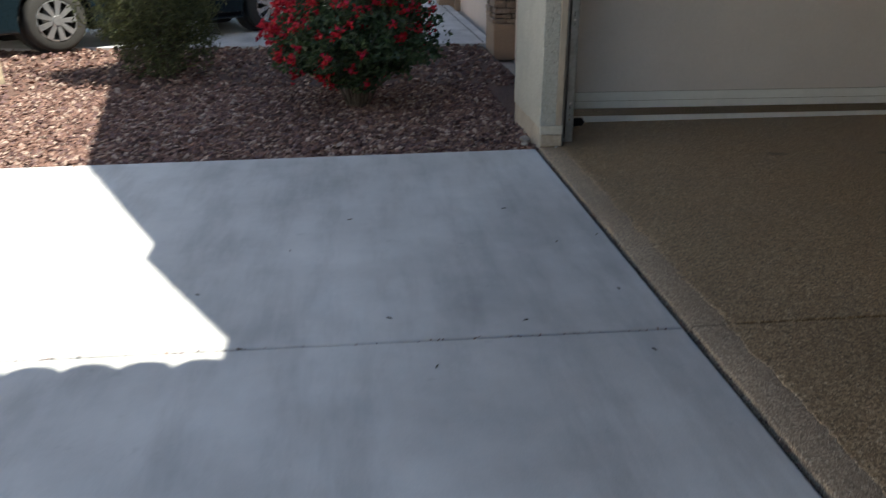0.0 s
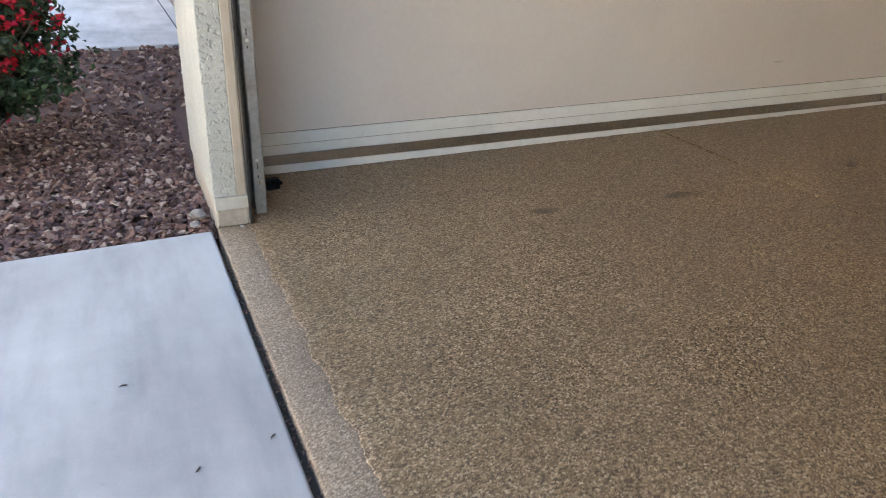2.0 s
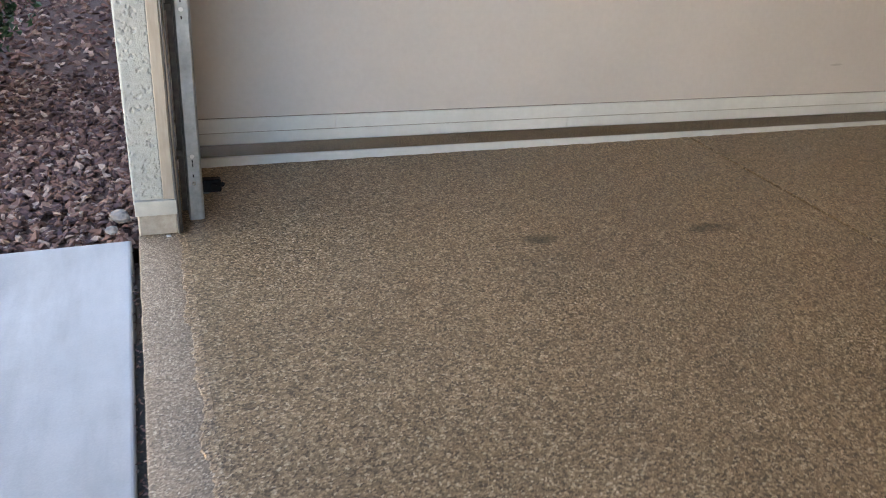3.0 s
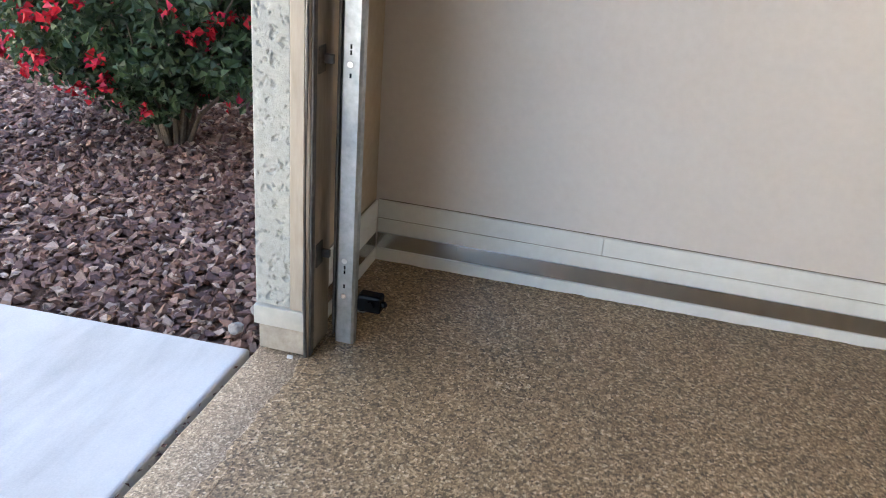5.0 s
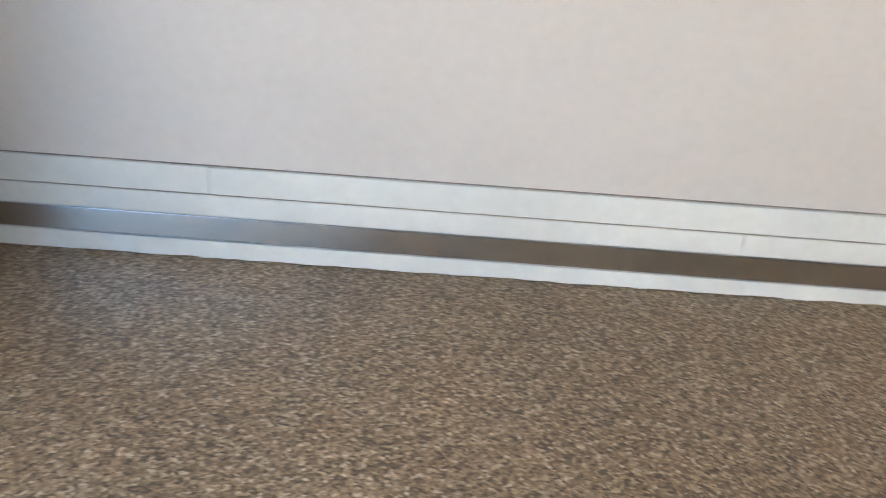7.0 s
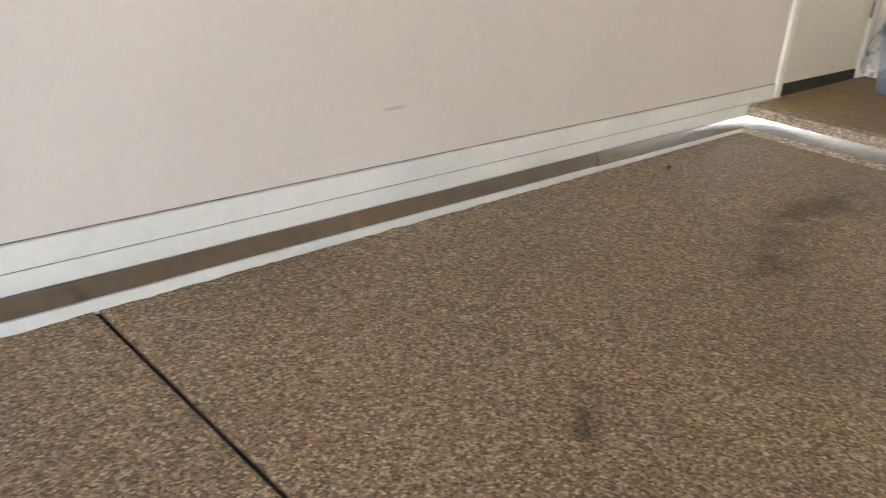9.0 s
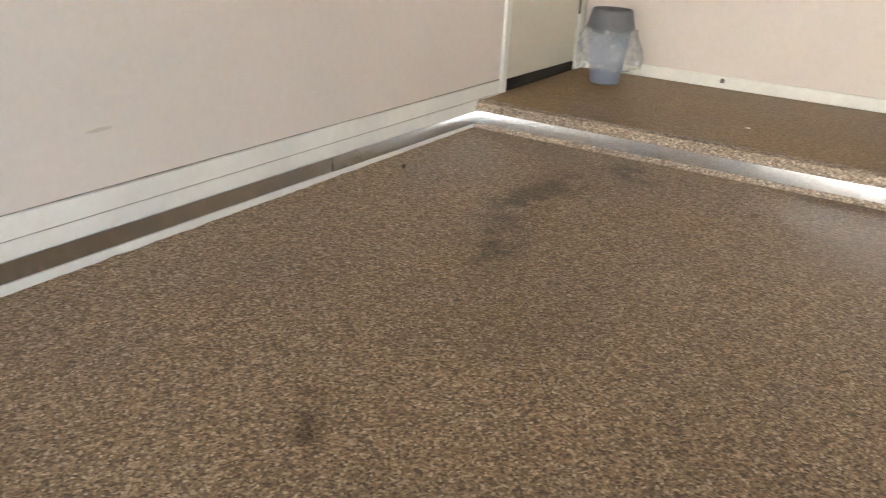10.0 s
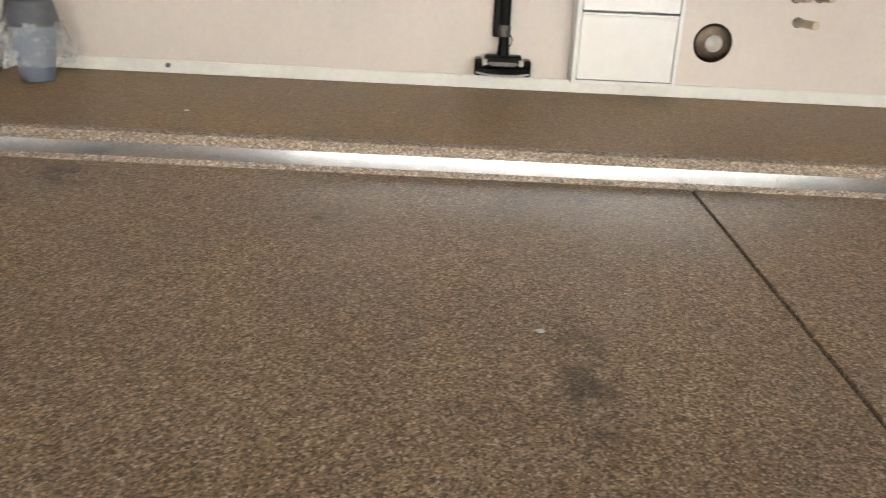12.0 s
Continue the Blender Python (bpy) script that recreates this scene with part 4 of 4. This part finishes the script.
for i, (x, y) in enumerate(((-0.472, -1.264), (-0.079, -1.707), (-1.579, -1.784), (-1.932, -2.248), (-1.30, -1.36), (-0.30, -1.78), (-0.17, -2.36), (-1.15, -2.55), (-0.62, -2.62), (-1.0, -2.95), (-0.2, -2.9), (-1.7, -2.75))):
    t = thing("twig", "tiny dry brown leaf fragment on the concrete", "leaf litter", (x + 0.04, y + 0.05, DZ), 47 * i + 10, "leaf fragments on the driveway")
    part("leaf", tube([(-0.014, 0, 0.002), (-0.004, 0.003, 0.004), (0.008, 0.001, 0.003), (0.014, -0.002, 0.002)], [0.0006, 0.0024, 0.0028, 0.0006], 5), M_TWIG, t)
t = thing("paint_drip", "dried white paint drip at the foot of the jamb", "paint drip", (OX + 0.115, OY - 0.038, 0.0))
part("drip", lump(0.010, 0.3, 3), M_SPECK, t)
for x, y, z in ((6.42, -0.468, STEP_Z + 0.004), (4.64, -1.952, 4.64 * RISE)):
    t = thing("floor_chip", "small white chip lying on the brown floor", "chip", (x, y, z + 0.002), 20, "white chips on the floor")
    part("chip", lump(0.012, 0.25, 6), M_SPECK, t)

rng = np.random.default_rng(14)
n = 260
c = np.stack([OX + rng.uniform(-0.02, 0.004, n), rng.uniform(-4.6, OY - 0.1, n), rng.uniform(-0.034, -0.014, n)], 1)
more = np.stack([rng.uniform(-2.6, -0.05, 70), np.zeros(70), rng.uniform(-0.02, -0.012, 70)], 1)
more[:, 1] = cross_y(more[:, 0]) + rng.uniform(-0.008, 0.008, 70)
c = np.concatenate([c, more])
n = len(c)
nrm = rng.normal(size=(n, 3)) * 0.4 + np.array([0, 0, 1.0])
nrm /= np.linalg.norm(nrm, axis=1, keepdims=True)
debris = leaf_mesh("joint_debris", c, nrm, 0.016, 0.45, 15, M_ROCK, None)
tagged(debris, "dry leaf bits and grit caught in the slab joint", "debris", kind="stuff")

t = thing("dry_leaf", "curled brown leaf on the floor by the boards", "leaf", (5.2, 0.6, 5.2 * RISE), 30)
part("blade", tube([(-0.022, 0, 0.003), (-0.006, 0.006, 0.008), (0.012, 0.003, 0.006), (0.024, -0.004, 0.003)], [0.001, 0.008, 0.007, 0.001], 6), M_TWIG, t)

# ---- back wall ----
bin_ = thing("waste_bin", "blue-grey plastic bin with a clear bag hanging over its rim", "bin", (6.93, 0.45, STEP_Z + 0.011))
part("pail", lathe([(0.075, 0.0), (0.082, 0.008), (0.10, 0.14), (0.118, 0.30), (0.113, 0.30), (0.08, 0.02)], 36), M_BIN, bin_, "blue-grey pail", True)
part("collar", lathe([(0.122, 0.275), (0.134, 0.285), (0.132, 0.30), (0.112, 0.385), (0.105, 0.40), (0.098, 0.398), (0.12, 0.30)], 36), M_BINTOP, bin_, "dark grey collar", True)


def crease(a, h):
    return 1 + 0.10 * math.sin(5 * a + 9 * h) + 0.06 * math.sin(11 * a - 21 * h) + 0.05 * noise.noise((3 * math.cos(a), 3 * math.sin(a), h * 14))


bag = lathe([(0.136, 0.30), (0.15, 0.26), (0.165, 0.20), (0.175, 0.14), (0.172, 0.09)], 60, wob=crease)
bmesh.ops.delete(bag, geom=[f for f in bag.faces if len(f.verts) > 4], context="FACES")
bag = part("bag", bag, M_BAG, bin_, "clear crumpled bag", True)

for x, z, half, tilt in ((3.89, 0.403, 0.045, 4),):
    t = thing("wall_scuff", "faint tan rub mark on the beige wall paint", "scuff", (x, WALL_Y, z))
    n = 12
    rim = [(half * math.cos(2 * math.pi * k / n), 0.006 * math.sin(2 * math.pi * k / n) * (1 + 0.4 * noise.noise((k, x, 0))) + 0.02 * tilt / 57 * math.cos(2 * math.pi * k / n)) for k in range(n)]
    part("mark", prism(rim, 0.0006, 1, -0.0006), M_SCUFF, t)

stop = thing("door_stop", "small grey stop fixed to the white baseboard", "door stop", (BACK_X - 0.014, -0.12, 0.219))
part("stem", lathe([(0.012, -0.03), (0.013, -0.022), (0.008, -0.018), (0.008, 0.0)], 14, axis="x"), M_DARKST, stop)

vac = thing("stick_vacuum", "black cordless stick vacuum hanging on the beige wall", "vacuum", (BACK_X, -1.945, 0.035))
head = part("floor_head", block((-0.145, -0.148, 0.232), (-0.035, 0.148, 0.275), 0.012, seg=2), M_GLOSSBLK, vac, "glossy black floor head")
part("end_cap", block((-0.14, -0.15, 0.228), (-0.04, -0.11, 0.315), 0.01, seg=2), M_GLOSSBLK, head)
part("end_cap", block((-0.14, 0.11, 0.228), (-0.04, 0.15, 0.315), 0.01, seg=2), M_GLOSSBLK, head)
part("hood", block((-0.135, -0.10, 0.272), (-0.05, 0.10, 0.335), 0.014, seg=2), M_BLACK, head)
part("window_strip", prism([(-0.085, 0.292), (-0.055, 0.282), (0.055, 0.282), (0.085, 0.292), (0.07, 0.302), (-0.07, 0.302)], 0.004, 0, -0.139), M_DARKST, head)
part("bumper", tube([(-0.148, -0.14, 0.245), (-0.152, -0.08, 0.236), (-0.153, 0.0, 0.234), (-0.152, 0.08, 0.236), (-0.148, 0.14, 0.245)], 0.006, 8), M_CHROME, head, "silver front bar")
part("cheek", block((-0.146, -0.11, 0.285), (-0.136, -0.085, 0.318), 0.004), M_PLATE, head)
part("cheek", block((-0.146, 0.085, 0.285), (-0.136, 0.11, 0.318), 0.004), M_PLATE, head)
part("neck", tube([(-0.09, 0.0, 0.33), (-0.085, 0.0, 0.38), (-0.075, 0.0, 0.44)], [0.034, 0.03, 0.026], 16), M_BLACK, vac)
part("collar", lathe([(0.031, 0.0), (0.033, 0.01), (0.033, 0.05), (0.03, 0.06)], 20, at=(-0.075, 0.0, 0.43)), M_DARKST, vac)
part("wand", tube([(-0.075, 0.0, 0.48), (-0.07, 0.004, 0.8), (-0.07, 0.006, 1.15)], 0.029, 16), M_BLACK, vac, "glossy black wand")
part("battery_pack", block((-0.06, 0.02, 0.42), (-0.015, 0.062, 1.0), 0.012, seg=2), M_BLACK, vac)
part("cord_loop", tube([(-0.09, -0.02 - 0.022 * math.sin(k * 0.5), 0.41 + 0.034 * math.cos(k * 0.5)) for k in range(8)], 0.0035, 6), M_BLACK, vac)
part("hand_grip", tube([(-0.07, 0.006, 1.15), (-0.1, 0.006, 1.25), (-0.13, 0.006, 1.22)], 0.022, 12), M_BLACK, vac)
part("wall_dock", block((-0.02, -0.05, 1.0), (0.0, 0.06, 1.2), 0.006), M_BLACK, vac)

cab = thing("shoe_cabinet", "white lacquered wall-hung cabinet with tilting flap fronts", "cabinet", (BACK_X, -2.585, 0.05))
CW, CF = 0.275, -0.17
part("side_panel", block((CF, -CW, 0.20), (0, -CW + 0.022, 1.22), 0.002), M_WHITE, cab)
part("side_panel", block((CF, CW - 0.022, 0.20), (0, CW, 1.22), 0.002), M_WHITE, cab)
part("bottom_panel", block((CF, -CW + 0.0225, 0.20), (0, CW - 0.0225, 0.222), 0.002), M_WHITE, cab)
part("top_panel", block((CF - 0.01, -CW - 0.005, 1.2205), (0, CW + 0.005, 1.24), 0.003), M_WHITE, cab)
part("back_panel", block((-0.012, -CW + 0.023, 0.223), (-0.002, CW - 0.023, 1.22)), M_WHITE, cab)
for z0, z1 in ((0.226, 0.570), (0.580, 0.893), (0.903, 1.214)):
    f = part("flap", block((CF + 0.002, -CW + 0.026, z0), (CF + 0.02, CW - 0.026, z1), 0.002), M_WHITE, cab)
    part("grip_rail", block((CF - 0.004, -CW + 0.03, z1 - 0.024), (CF + 0.002, CW - 0.03, z1 - 0.012), 0.002), M_WHITE, f)

disc = thing("wall_disc", "round turned metal disc with a pale centre on the wall", "disc", (BACK_X, -3.075, 0.473))
part("dish", lathe([(0.102, 0.0), (0.104, -0.004), (0.10, -0.009), (0.085, -0.012), (0.05, -0.017), (0.044, -0.016)], 48, axis="x"), M_DISC, disc, "brushed bronze-coloured dish", True)
part("cap", lathe([(0.045, -0.012), (0.046, -0.020), (0.04, -0.026), (0.02, -0.029), (0.012, -0.036), (0.0, -0.037)], 32, axis="x"), M_SATIN, disc, "pale satin centre cap", True)

for yy, zz in ((-3.508, 0.543), (-3.478, 0.668), (-3.60, 0.675)):
    peg = thing("wall_peg", "pale round wooden peg sticking out of the wall", "peg", (BACK_X, yy, zz + 0.058), 0, "wooden pegs on the wall")
    long = 0.2 if zz < 0.6 else 0.12
    part("dowel", tube([(0, 0, 0), (-0.01, -0.001, 0.0), (-long + 0.004, -0.02, 0.006), (-long, -0.02, 0.006)], [0.021, 0.021, 0.021, 0.018], 20), M_PEG, peg)
    part("flange", lathe([(0.028, 0.0), (0.028, -0.004), (0.024, -0.006)], 20, axis="x"), M_DARKST, peg)
